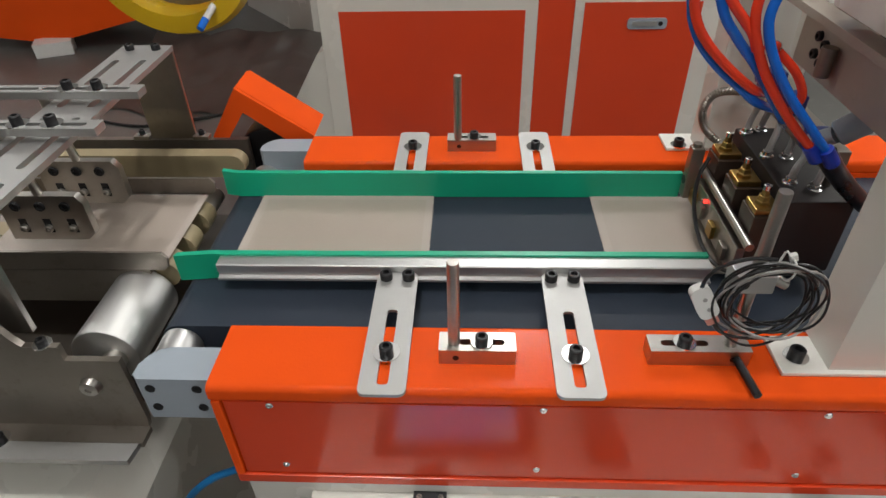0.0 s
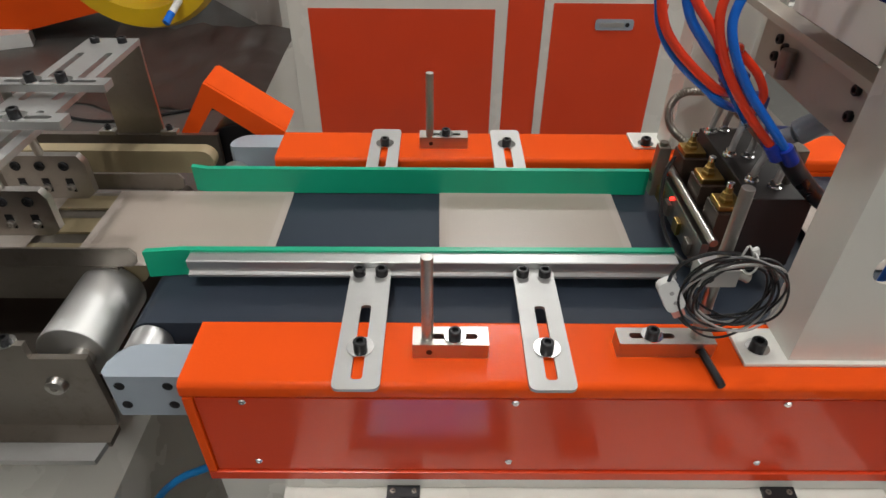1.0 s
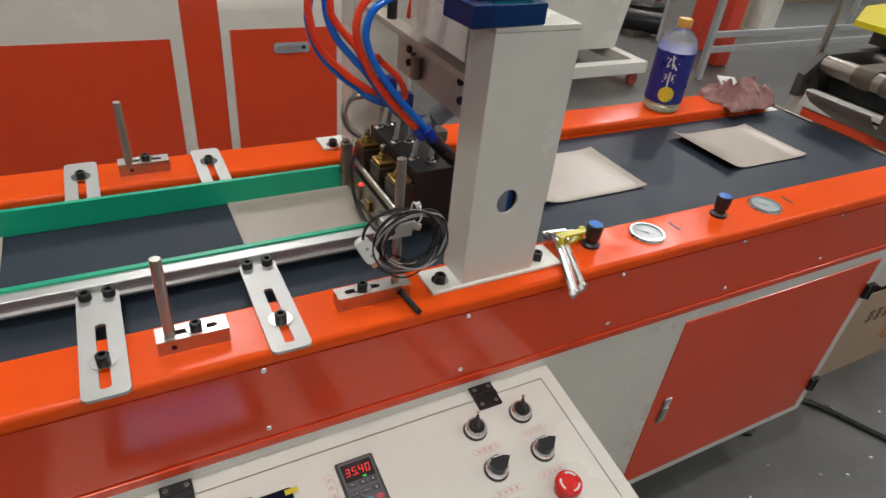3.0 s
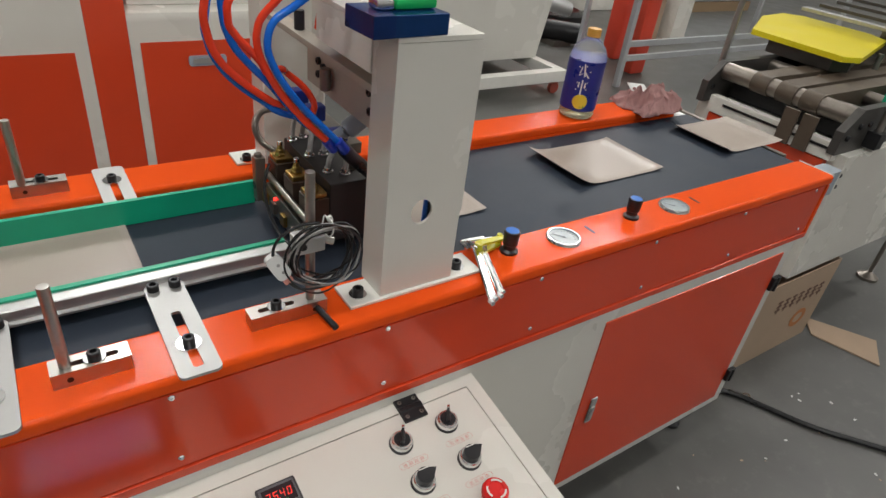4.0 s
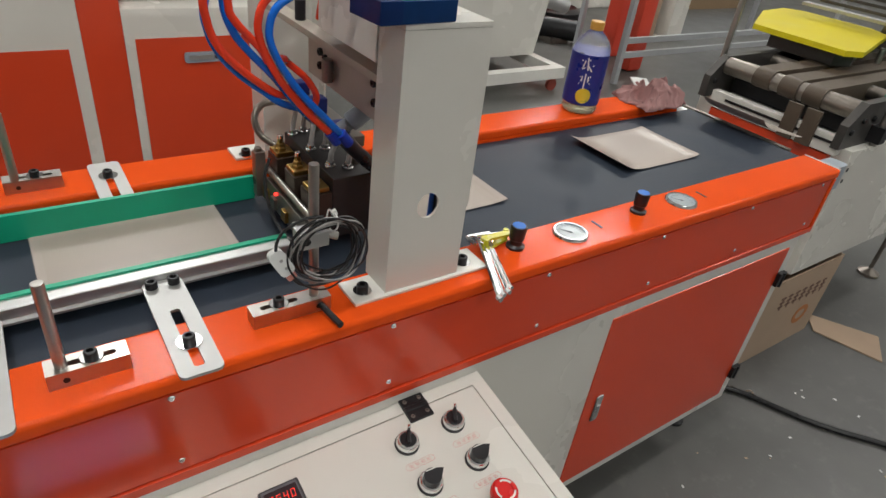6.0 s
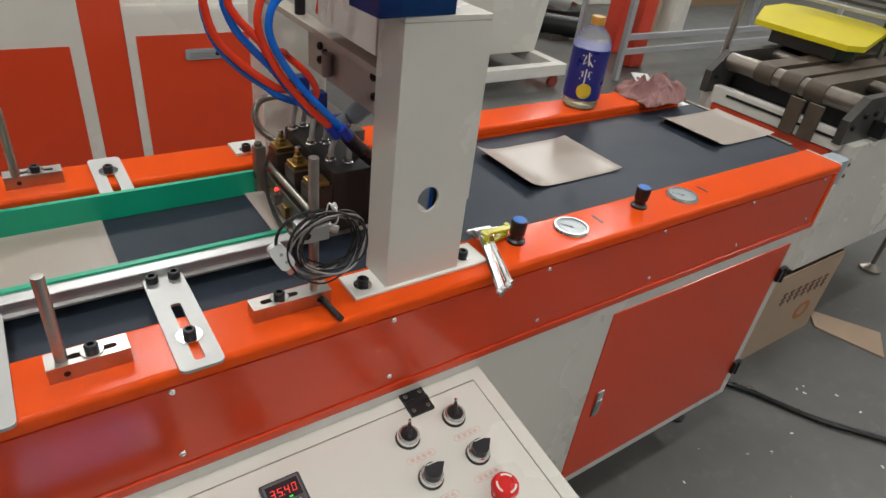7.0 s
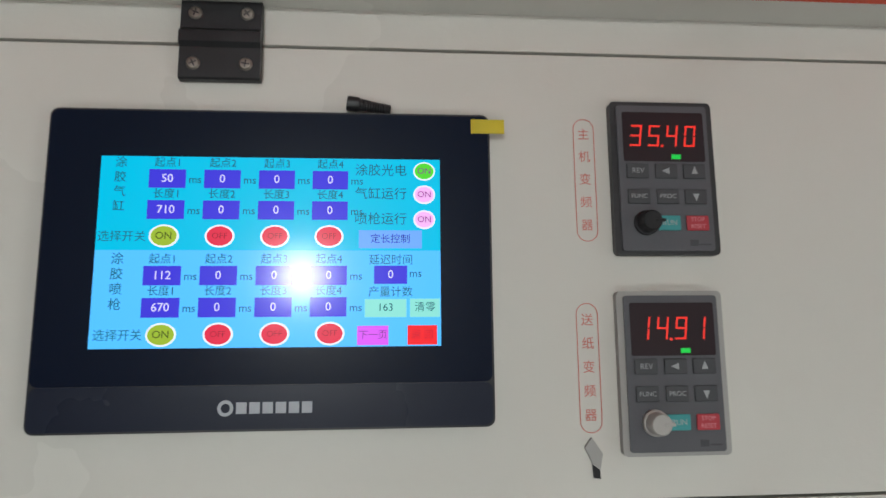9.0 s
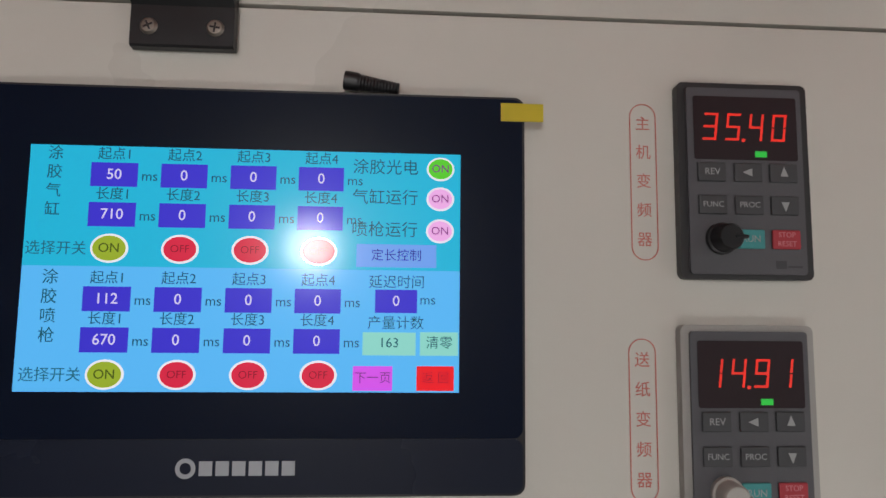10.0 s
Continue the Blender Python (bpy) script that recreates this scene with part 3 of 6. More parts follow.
def console():
    ob = thing("control_console", (0.2, 0.31, 0), "cream sloping control console with a red door below", "control console")
    bm = B()
    sheet(bm, outline_round(-0.158, 0.559, -0.278, -0.001, 0.004), [outline_round(-0.1305, 0.5365, -0.2515, -0.0285, 0.003)], -0.03, 0.0, CON)
    part("top_frame", bm, CREAM, ob)
    bm = B()
    sheet(bm, outline_round(-0.129, 0.535, -0.250, -0.0300, 0.002), [], -0.02, -0.0006, CON)
    part("lid", bm, CREAM, ob, "hinged cream lid carrying the controls")
    bm = B()
    box(bm, -0.125, 0.535, 0.195, 0.4375, 0.13, 0.632, 0.003)
    part("body", bm, CREAM, ob)
    bm = B()
    box(bm, -0.095, 0.505, 0.1915, 0.195, 0.17, 0.6, 0.0015)
    d = part("door", bm, PANEL_RED, ob, "red console door with a flush lock")
    bm = B()
    box(bm, 0.465, 0.485, 0.186, 0.192, 0.46, 0.54, 0.003)
    box(bm, 0.4685, 0.4815, 0.183, 0.187, 0.475, 0.515, 0.002)
    part("door_handle", bm, CHROME, d, "chrome flush lock handle")
    for x in (-0.08, 0.49):
        for y in (0.235, 0.4):
            bm = B()
            lathe(bm, [(0.024, 0), (0.024, 0.008), (0.008, 0.018), (0.007, 0.131)], (x, y, 0), 18)
            part("levelling_foot", bm, BLACK, ob)
    for hx in (-0.0168, 0.4295):
        bm = B()
        prof = [(-0.0490, 0.0), (-0.0490, 0.0037), (-0.0482, 0.0045), (-0.0327, 0.0045), (-0.0320, 0.0052), (-0.0305, 0.0066), (-0.0250, 0.0066), (-0.0235, 0.0052), (-0.0228, 0.0045), (-0.0088, 0.0045), (-0.0080, 0.0037), (-0.0080, 0.0)]
        prism(bm, prof, "x", hx - 0.0195, hx + 0.0195)
        bmesh.ops.transform(bm, matrix=CON, verts=bm.verts)
        h = part("hinge", bm, BLACK, ob, "black plastic hinge with brass-toned screws")
        for dx in (-0.0125, 0.0125):
            for y in (-0.0150, -0.0412):
                bm = B()
                lathe(bm, [(0.0034, 0), (0.0034, 0.0003), (0.0026, 0.0011), (0.0008, 0.0012)], (0, 0, 0), 14)
                box(bm, -0.0019, 0.0019, -0.00035, 0.00035, 0.0009, 0.0013)
                box(bm, -0.00035, 0.00035, -0.0019, 0.0019, 0.0009, 0.00132)
                bmesh.ops.transform(bm, matrix=CON @ Matrix.Translation((hx + dx, y, 0.0045)) @ Matrix.Rotation(0.6 + dx * 40 + y * 30, 4, "Z"), verts=bm.verts)
                screw = part("screw", bm, DARK_STEEL, h)
                screw.data.materials.append(BLACK)
                for f in screw.data.polygons[-12:]:
                    f.material_index = 1
    return ob


console()


def touch_screen():
    ob = thing("touch_screen", CON @ Vector((0.012, -0.216, 0)), "black framed touch screen showing a blue control page", "touch screen")
    x0, x1, y0, y1 = -0.0925, 0.1150, -0.215, -0.0655
    bm = B()
    sheet(bm, outline_round(x0, x1, y0, y1, 0.004), [], -0.0004, 0.006, CON)
    part("housing", bm, BLACK_PLASTIC, ob)
    bm = B()
    sheet(bm, outline_round(x0 + 0.001, x1 - 0.001, y0 + 0.0205, y1 - 0.001, 0.0035), [], 0.0059, 0.0066, CON)
    part("bezel", bm, BEZEL, ob, "glossy dark blue glass bezel")
    bm = B()
    sheet(bm, outline_round(x0 + 0.001, x1 - 0.001, y0 + 0.001, y0 + 0.0203, 0.0035), [], 0.0059, 0.0065, CON)
    foot = part("bezel_foot", bm, BEZEL_LOW, ob)
    # the maker's mark as plain shapes
    bm = B()
    ring_outline(bm, -0.0102, -0.0032, y0 + 0.0068, y0 + 0.0138, 0.0034, 0.0015, 0.0065, 0.0067)
    for k in range(6):
        flat(bm, -0.0020 + 0.0058 * k, 0.0026 + 0.0058 * k, y0 + 0.0078, y0 + 0.0128, 0.0065, 0.0067)
    part("maker_mark", bm, LOGO, foot)
    sx0, sx1, sy0, sy1 = -0.0676, 0.0902, -0.1780, -0.0889
    W, Hh = sx1 - sx0, sy1 - sy0

    def U(u):
        return sx0 + u * W

    def V(v):
        return sy1 - v * Hh
    # picture: u to the right, v down, both 0 to 1
    split = 0.499
    bm = B()
    flat(bm, U(0), U(1), V(split), V(0), 0.0066, 0.0069)
    top = part("picture_upper", bm, glow("turquoise", (0.012, 0.74, 1.12)), ob, "turquoise upper half of the lit page")
    bm = B()
    flat(bm, U(0), U(1), V(1), V(split), 0.0066, 0.0069)
    low = part("picture_lower", bm, glow("sky", (0.15, 0.78, 1.5)), ob, "pale blue lower half of the lit page")
    z = 0.0069

    def rect(name, u0, u1, v0, v1, m, par, dz=0.0):
        bm = B()
        flat(bm, U(u0), U(u1), V(v1), V(v0), z + dz, z + dz + 0.0002)
        part(name, bm, m, par)

    def text(s, u, v, size, m, par, dz=0.0002, align="CENTER"):
        part("caption", words(s, U(u), V(v), size, z + dz, align=align), m, par, smooth=0)
    navy, ink = glow("navy", (0.07, 0.05, 0.95)), glow("ink", (0.015, 0.16, 0.24))
    white, dim = glow("white", (1.1, 1.0, 1.5)), glow("ink_dim", (0.02, 0.22, 0.32))
    cols = (0.192, 0.351, 0.5105, 0.669)
    rows = ((0.120, top, ("50", "0", "0", "0"), "起点", 0.035), (0.286, top, ("710", "0", "0", "0"), "长度", 0.203),
            (0.631, low, ("112", "0", "0", "0"), "起点", 0.547), (0.795, low, ("670", "0", "0", "0"), "长度", 0.712))
    for v, par, vals, cap, cv in rows:
        for k, (u, val) in enumerate(zip(cols, vals)):
            rect("value_field", u - 0.053, u + 0.053, v - 0.05, v + 0.05, navy, par)
            text(val, u, v, 0.0055, white, par, 0.00025)
            text("ms", u + 0.08, v + 0.005, 0.0052, ink, par, 0.00005)
            text(cap + str(k + 1), u, cv, 0.0050, ink, par, 0.00005)
    onb, red, rim = glow("olive", (0.5, 0.68, 0.04)), glow("red", (1.1, 0.03, 0.09)), glow("rim", (1.5, 1.45, 1.5))
    for v, par, du in ((0.425, top, -0.001), (0.932, low, 0.006)):
        for k, u in enumerate(cols):
            bm = B()
            disc(bm, U(u + du), V(v), 0.0067, 0.0053, z, z + 0.0002)
            part("page_button", bm, rim, par)
            bm = B()
            disc(bm, U(u + du), V(v), 0.0059, 0.0046, z + 0.0002, z + 0.0004)
            part("button_face", bm, onb if k == 0 else red, par)
            text("ON" if k == 0 else "OFF", u + du, v, 0.0048 if k == 0 else 0.004, glow("olive_dark", (0.1, 0.16, 0.01)) if k == 0 else glow("red_dark", (0.45, 0.01, 0.04)), par, 0.00045)
    for k, ch in enumerate("涂胶气缸"):
        text(ch, 0.0575, 0.037 + 0.078 * k, 0.0056, ink, top, 0.00005)
    for k, ch in enumerate("涂胶喷枪"):
        text(ch, 0.0645, 0.547 + 0.078 * k, 0.0058, ink, low, 0.00005)
    text("选择开关", 0.072, 0.43, 0.0054, dim, top, 0.00005)
    text("选择开关", 0.078, 0.936, 0.0054, dim, low, 0.00005)
    for s, v, m1, m2 in (("涂胶光电", 0.066, glow("lime", (0.15, 0.95, 0.04)), rim), ("气缸运行", 0.195, glow("pink", (1.4, 0.68, 1.3)), rim), ("喷枪运行", 0.332, glow("pink", (1.4, 0.68, 1.3)), rim)):
        text(s, 0.821, v, 0.0062, ink, top, 0.00005)
        bm = B()
        disc(bm, U(0.952), V(v), 0.0052, 0.0045, z, z + 0.0002)
        part("page_lamp_rim", bm, m2, top)
        bm = B()
        disc(bm, U(0.952), V(v), 0.0046, 0.0039, z + 0.0002, z + 0.0004)
        part("page_lamp", bm, m1, top)
        text("ON", 0.952, v, 0.0042, glow("plum", (0.3, 0.06, 0.3)), top, 0.00045)
    rect("page_key", 0.756, 0.944, 0.391, 0.487, glow("steel_blue", (0.25, 0.58, 1.4)), top, 0.0)
    text("定长控制", 0.850, 0.439, 0.0047, glow("navy_ink", (0.02, 0.02, 0.4)), top, 0.00025)
    text("延迟时间", 0.852, 0.551, 0.0052, ink, low, 0.00005)
    rect("value_field", 0.802, 0.900, 0.58, 0.676, navy, low)
    text("0", 0.851, 0.628, 0.0055, white, low, 0.00025)
    text("ms", 0.925, 0.622, 0.0052, ink, low, 0.00005)
    text("产量计数", 0.851, 0.720, 0.0052, ink, low, 0.00005)
    rect("value_field", 0.775, 0.898, 0.756, 0.850, glow("pale_green", (0.42, 1.1, 0.95)), low)
    text("163", 0.836, 0.80, 0.0050, ink, low, 0.00025)
    rect("page_key", 0.908, 0.997, 0.754, 0.850, glow("pale_green", (0.42, 1.1, 0.95)), low)
    text("清零", 0.953, 0.80, 0.0050, ink, low, 0.00025)
    rect("page_key", 0.754, 0.845, 0.894, 0.993, glow("magenta", (1.1, 0.15, 1.35)), low)
    text("下一页", 0.800, 0.943, 0.0045, glow("plum", (0.3, 0.06, 0.3)), low, 0.00025)
    rect("page_key", 0.901, 0.988, 0.893, 0.993, glow("signal_red", (1.4, 0.02, 0.03)), low)
    text("返 回", 0.945, 0.943, 0.0045, glow("red_dark", (0.45, 0.01, 0.04)), low, 0.00025)
    bm = B()
    flat(bm, 0.1057, 0.1222, -0.0752, -0.0681, 0.0066, 0.0070)
    part("yellow_tape", bm, TAPE, ob, "strip of yellow tape on the corner")
    clip = thing("loose_screw", CON @ Vector((0.056, -0.060, 0)), "black screw stood by its knurled head above the screen", "screw")
    bm = B()
    lathe(bm, [(0.0036, 0), (0.0036, 0.0052), (0.0030, 0.0062), (0.0012, 0.0062)], (0, 0, 0), 18)
    bmesh.ops.transform(bm, matrix=CON @ Matrix.Translation((0.0452, -0.0595, 0.0032)) @ Matrix.Rotation(radians(82), 4, "Z") @ Matrix.Rotation(radians(90), 4, "X"), verts=bm.verts)
    part("screw_head", bm, BLACK_PLASTIC, clip)
    bm = B()
    thread = []
    for k in range(27):
        thread.append((0.0030 - 0.00004 * k + (0.00035 if k % 2 else 0.0), 0.0052 + 0.00062 * k))
    lathe(bm, thread, (0, 0, 0), 14)
    bmesh.ops.transform(bm, matrix=CON @ Matrix.Translation((0.0452, -0.0595, 0.0032)) @ Matrix.Rotation(radians(82), 4, "Z") @ Matrix.Rotation(radians(90), 4, "X"), verts=bm.verts)
    part("threaded_shank", bm, BLACK_PLASTIC, clip)


touch_screen()

SEGMENTS = {"0": "abcdef", "1": "bc", "3": "abcdg", "4": "bcfg", "5": "acdfg", "9": "abcdfg"}


def seven(bm, ch, x, y, w, h, t, z0, z1):
    """One slanted seven-segment figure."""
    seg = {"a": (0, w, h - t, h), "d": (0, w, 0, t), "g": (0, w, h / 2 - t / 2, h / 2 + t / 2), "b": (w - t, w, h / 2, h), "c": (w - t, w, 0, h / 2), "f": (0, t, h / 2, h), "e": (0, t, 0, h / 2)}
    for s in SEGMENTS[ch]:
        a, b, c, d = seg[s]
        g = 0.0003
        pts = [(a + g + 0.12 * c, c + g), (b - g + 0.12 * c, c + g), (b - g + 0.12 * d, d - g), (a + g + 0.12 * d, d - g)]
        sheet(bm, [(x + p, y + q) for p, q in pts], [], z0, z1, CON)


def keypad(x0, x1, y0, y1, digits, dot, pale, run):
    ob = thing("inverter_keypad", CON @ Vector(((x0 + x1) / 2, y0, 0)), "grey inverter keypad with red figures lit", "keypad", "inverter keypads")
    w, h = x1 - x0, y1 - y0

    def X(u):
        return x0 + u * w

    def Y(v):
        return y1 - v * h
    bm = B()
    sheet(bm, outline_round(x0, x1, y0, y1, 0.0025), [], -0.0003, 0.004, CON)
    part("rim", bm, KEYPAD_RIM_PALE if pale else KEYPAD_RIM, ob)
    bm = B()
    sheet(bm, outline_round(X(0.06), X(0.94), Y(0.975), Y(0.03), 0.0015), [], 0.0039, 0.0052, CON)
    face = part("face", bm, KEYPAD, ob)
    bm = B()
    sheet(bm, outline_round(X(0.11), X(0.90), Y(0.40), Y(0.075), 0.001), [], 0.0052, 0.0055, CON)
    win = part("display_window", bm, DISPLAY, face, "dark display window with lit red figures")
    for k, ch in enumerate(digits):
        bm = B()
        seven(bm, ch, X(0.165 + 0.175 * k), Y(0.305), w * 0.115, h * 0.145, 0.0014, 0.0055, 0.0057)
        if k == dot:
            disc(bm, X(0.165 + 0.175 * dot + 0.145), Y(0.3), 0.0007, 0.0007, 0.0055, 0.0057)
        part("lit_figure", bm, DIGIT, win, smooth=0)
    bm = B()
    flat(bm, X(0.57), X(0.66), Y(0.385), Y(0.355), 0.0055, 0.0057)
    part("green_lamp", bm, DIGIT_GREEN, win)
    for r, v in enumerate((0.465, 0.63, 0.80)):
        for c, u in enumerate((0.235, 0.51, 0.78)):
            if r == 2 and c == 0:
                continue
            m = TEAL_KEY if r == 2 and c == 1 else RED_KEY if r == 2 else KEY
            bm = B()
            flat(bm, X(u - 0.107), X(u + 0.107), Y(v + 0.048), Y(v - 0.048), 0.0051, 0.0062, 0.0006)
            key = part("key", bm, m, face)
            cap = {(0, 0): "REV", (1, 0): "FUNC", (1, 1): "PROC", (2, 1): "RUN"}.get((r, c))
            if cap:
                part("caption", words(cap, X(u), Y(v), 0.0037 if len(cap) < 4 else 0.0032, 0.0062), KEY_PRINT, key, smooth=0)
            elif (r, c) == (2, 2):
                for s, dv in (("STOP", -0.022), ("RESET", 0.022)):
                    part("caption", words(s, X(u), Y(v + dv), 0.0029, 0.0062), mat("red_key_print", (0.62, 0.25, 0.28), 0.6) if "red_key_print" not in bpy.data.materials else bpy.data.materials["red_key_print"], key, smooth=0)
            else:
                a = {(0, 1): 180, (0, 2): 90, (1, 2): 270}[(r, c)]
                pts = [(X(u) + 0.0025 * math.cos(radians(a + d)) * (1 if d == 0 else 0.85), Y(v) + 0.0025 * math.sin(radians(a + d)) * (1 if d == 0 else 0.85)) for d in (0, 130, 230)]
                bm = B()
                sheet(bm, pts, [], 0.0062, 0.0063, CON)
                part("arrow", bm, KEY_PRINT, key, smooth=0)
    bm = B()
    lathe(bm, [(0.0062, 0), (0.0062, 0.002), (0.0054, 0.0025), (0.0051, 0.0078), (0.0044, 0.0088), (0.0001, 0.0088)], (0, 0, 0), 22)
    flat(bm, 0.0012, 0.0064, -0.0007, 0.0007, 0.003, 0.0091, 0.0004, m=None)
    bmesh.ops.transform(bm, matrix=CON @ Matrix.Translation((X(0.29), Y(0.80), 0.0052)), verts=bm.verts)
    part("knob", bm, KNOB_GREY if pale else BLACK_PLASTIC, face, "pale grey dial knob" if pale else "black dial knob")
    bm = B()
    flat(bm, X(0.70), X(0.78), Y(0.945), Y(0.905), 0.0052, 0.0053)
    flat(bm, X(0.79), X(0.90), Y(0.94), Y(0.93), 0.0052, 0.0053)
    part("maker_mark", bm, KEY, face)


keypad(0.1767, 0.2300, -0.1349, -0.0562, "3540", 1, False, True)
keypad(0.1755, 0.2282, -0.2303, -0.1526, "1491", 1, True, True)


def tall_label(x0, x1, y0, y1, text):
    ob = thing("printed_label", CON @ Vector(((x0 + x1) / 2, y0, 0)), "red printed caption in a rounded outline", "label", "printed captions")
    bm = B()
    ring_outline(bm, x0, x1, y0, y1, (x1 - x0) / 2 - 0.0001, 0.0004, -0.0006, -0.0003)
    part("outline", bm, RED_INK, ob, smooth=0)
    for k, ch in enumerate(text):
        v = y1 - 0.0085 - k * (y1 - y0 - 0.0165) / (len(text) - 1)
        part("character", words(ch, (x0 + x1) / 2, v, 0.0062, -0.0005), RED_INK, ob, smooth=0)


tall_label(0.1588, 0.1697, -0.1276, -0.0642, "主机变频器")
tall_label(0.1566, 0.1675, -0.2198, -0.1581, "送纸变频器")


def torn_sticker():
    ob = thing("torn_sticker", CON @ Vector((0.162, -0.232, 0)), "torn grey sticker curling off the console lid", "sticker")
    bm = B()
    prism(bm, [(0.158, -0.226), (0.1615, -0.2215), (0.1665, -0.229), (0.165, -0.236), (0.1615, -0.2335)], "z", -0.0006, 0.0012)
    bmesh.ops.transform(bm, matrix=CON, verts=bm.verts)
    part("pale_flap", bm, KEYPAD_RIM_PALE, ob)
    bm = B()
    prism(bm, [(0.1615, -0.2337), (0.165, -0.2363), (0.1652, -0.2405), (0.162, -0.240)], "z", -0.0006, 0.0006)
    bmesh.ops.transform(bm, matrix=CON, verts=bm.verts)
    part("dark_end", bm, BLACK_PLASTIC, ob)


torn_sticker()


def bar_label(x, y, w, n=4):
    """A caption too small to read: bars in a rounded outline."""
    ob = thing("printed_label", CON @ Vector((x, y, 0)), "small faded red caption in an outline", "label", "small captions by the switches")
    bm = B()
    ring_outline(bm, x - w / 2, x + w / 2, y - 0.0048, y + 0.0048, 0.0045, 0.0003, -0.0006, -0.0003)
    part("outline", bm, RED_INK, ob, smooth=0)
    for k in range(n):
        c = x + (k - (n - 1) / 2) * w * 0.8 / n
        bm = B()
        for dy in (-0.0018, 0, 0.0018):
            flat(bm, c - w * 0.26 / n, c + w * 0.26 / n, y + dy - 0.0003, y + dy + 0.0003, -0.0006, -0.0003)
        part("bar", bm, RED_INK, ob, smooth=0)


for lx, ly, lw, ln in ((0.390, -0.1085, 0.046, 4), (0.471, -0.1065, 0.046, 4), (0.3865, -0.1755, 0.046, 4), (0.462, -0.1735, 0.046, 4), (0.4635, -0.2335, 0.03, 2)):
    bar_label(lx, ly, lw, ln)


def wide_label(x, y, w, text):
    """A readable caption in a rounded outline."""
    ob = thing("printed_label", CON @ Vector((x, y, 0)), "small red printed caption in an outline", "label", "small captions by the switches")
    bm = B()
    ring_outline(bm, x - w / 2, x + w / 2, y - 0.0052, y + 0.0052, 0.005, 0.0004, -0.0006, -0.0003)
    part("outline", bm, RED_INK, ob, smooth=0)
    for k, ch in enumerate(text):
        part("character", words(ch, x + (k - (len(text) - 1) / 2) * w * 0.84 / len(text), y, 0.0072, -0.0005), RED_INK, ob, smooth=0)


wide_label(0.3826, -0.2345, 0.050, "反转开关")


def barrel(ob, m, r, h):
    """Turned chrome barrel of a panel control, with a black rim as its shadow."""
    bm = B()
    lathe(bm, [(r + 0.0014, -0.0006), (r + 0.0014, 0.0026), (r + 0.0006, 0.0034), (r - 0.002, 0.0034)], (0, 0, 0), 30)
    bmesh.ops.transform(bm, matrix=m, verts=bm.verts)
    part("shadow_rim", bm, BLACK_PLASTIC, ob, "black rim standing in for the shadow round the ring")
    bm = B()
    lathe(bm, [(r, 0.003), (r, h - 0.003), (r - 0.0008, h - 0.0012), (r - 0.0022, h), (r - 0.0042, h), (r - 0.005, h - 0.004)], (0, 0, 0), 32)
    bmesh.ops.transform(bm, matrix=m, verts=bm.verts)
    part("chrome_ring", bm, SATIN, ob, "chrome ring")


def rotary_switch(x, y, turn, slim):
    ob = thing("rotary_switch", CON @ Vector((x, y, 0)), "black rotary selector switch in a chrome ring", "switch", "selector switches on the console")
    m = CON @ Matrix.Translation((x, y, 0))
    barrel(ob, m, 0.0165, 0.0125)
    mt = m @ Matrix.Rotation(radians(turn), 4, "Z")
    bm = B()
    lathe(bm, [(0.0118, 0.004), (0.0118, 0.0135), (0.0112, 0.0142), (0.0001, 0.0142)], (0, 0, 0), 26)
    if slim:
        box(bm, -0.003, 0.003, -0.009, 0.012, 0.0138, 0.020, 0.0015)
    else:
        prism(bm, [(0.0122 * math.cos(radians(a)), 0.0122 * math.sin(radians(a))) for a in range(150, 391, 16)] + [(0, 0.0205)], "z", 0.0138, 0.0215)
    bmesh.ops.transform(bm, matrix=mt, verts=bm.verts)
    knob = part("knob", bm, BLACK_PLASTIC, ob)
    bm = B()
    if slim:
        box(bm, -0.0022, 0.0022, 0.0125, 0.0185, 0.0145, 0.022, 0.0008)
    else:
        box(bm, -0.0102, -0.0088, -0.006, 0.009, 0.0212, 0.0219, m=Matrix.Rotation(radians(-14), 4, "Z"))
    bmesh.ops.transform(bm, matrix=mt, verts=bm.verts)
    part("pointer", bm, CHROME if slim else WHITE_PLATE, knob)


rotary_switch(0.3870, -0.0755, -30, True)
rotary_switch(0.4680, -0.0738, -30, True)
rotary_switch(0.3855, -0.1422, -78, False)
rotary_switch(0.4660, -0.1407, -78, False)


def push_button(x, y):
    ob = thing("push_button", CON @ Vector((x, y, 0)), "green start button in a chrome ring", "push button")
    m = CON @ Matrix.Translation((x, y, 0))
    barrel(ob, m, 0.0172, 0.0135)
    bm = B()
    lathe(bm, [(0.0128, 0.004), (0.0128, 0.0132), (0.0122, 0.0139), (0.0001, 0.0142)], (0, 0, 0), 28)
    bmesh.ops.transform(bm, matrix=m, verts=bm.verts)
    part("cap", bm, GREEN_BTN, ob)


push_button(0.3820, -0.2080)


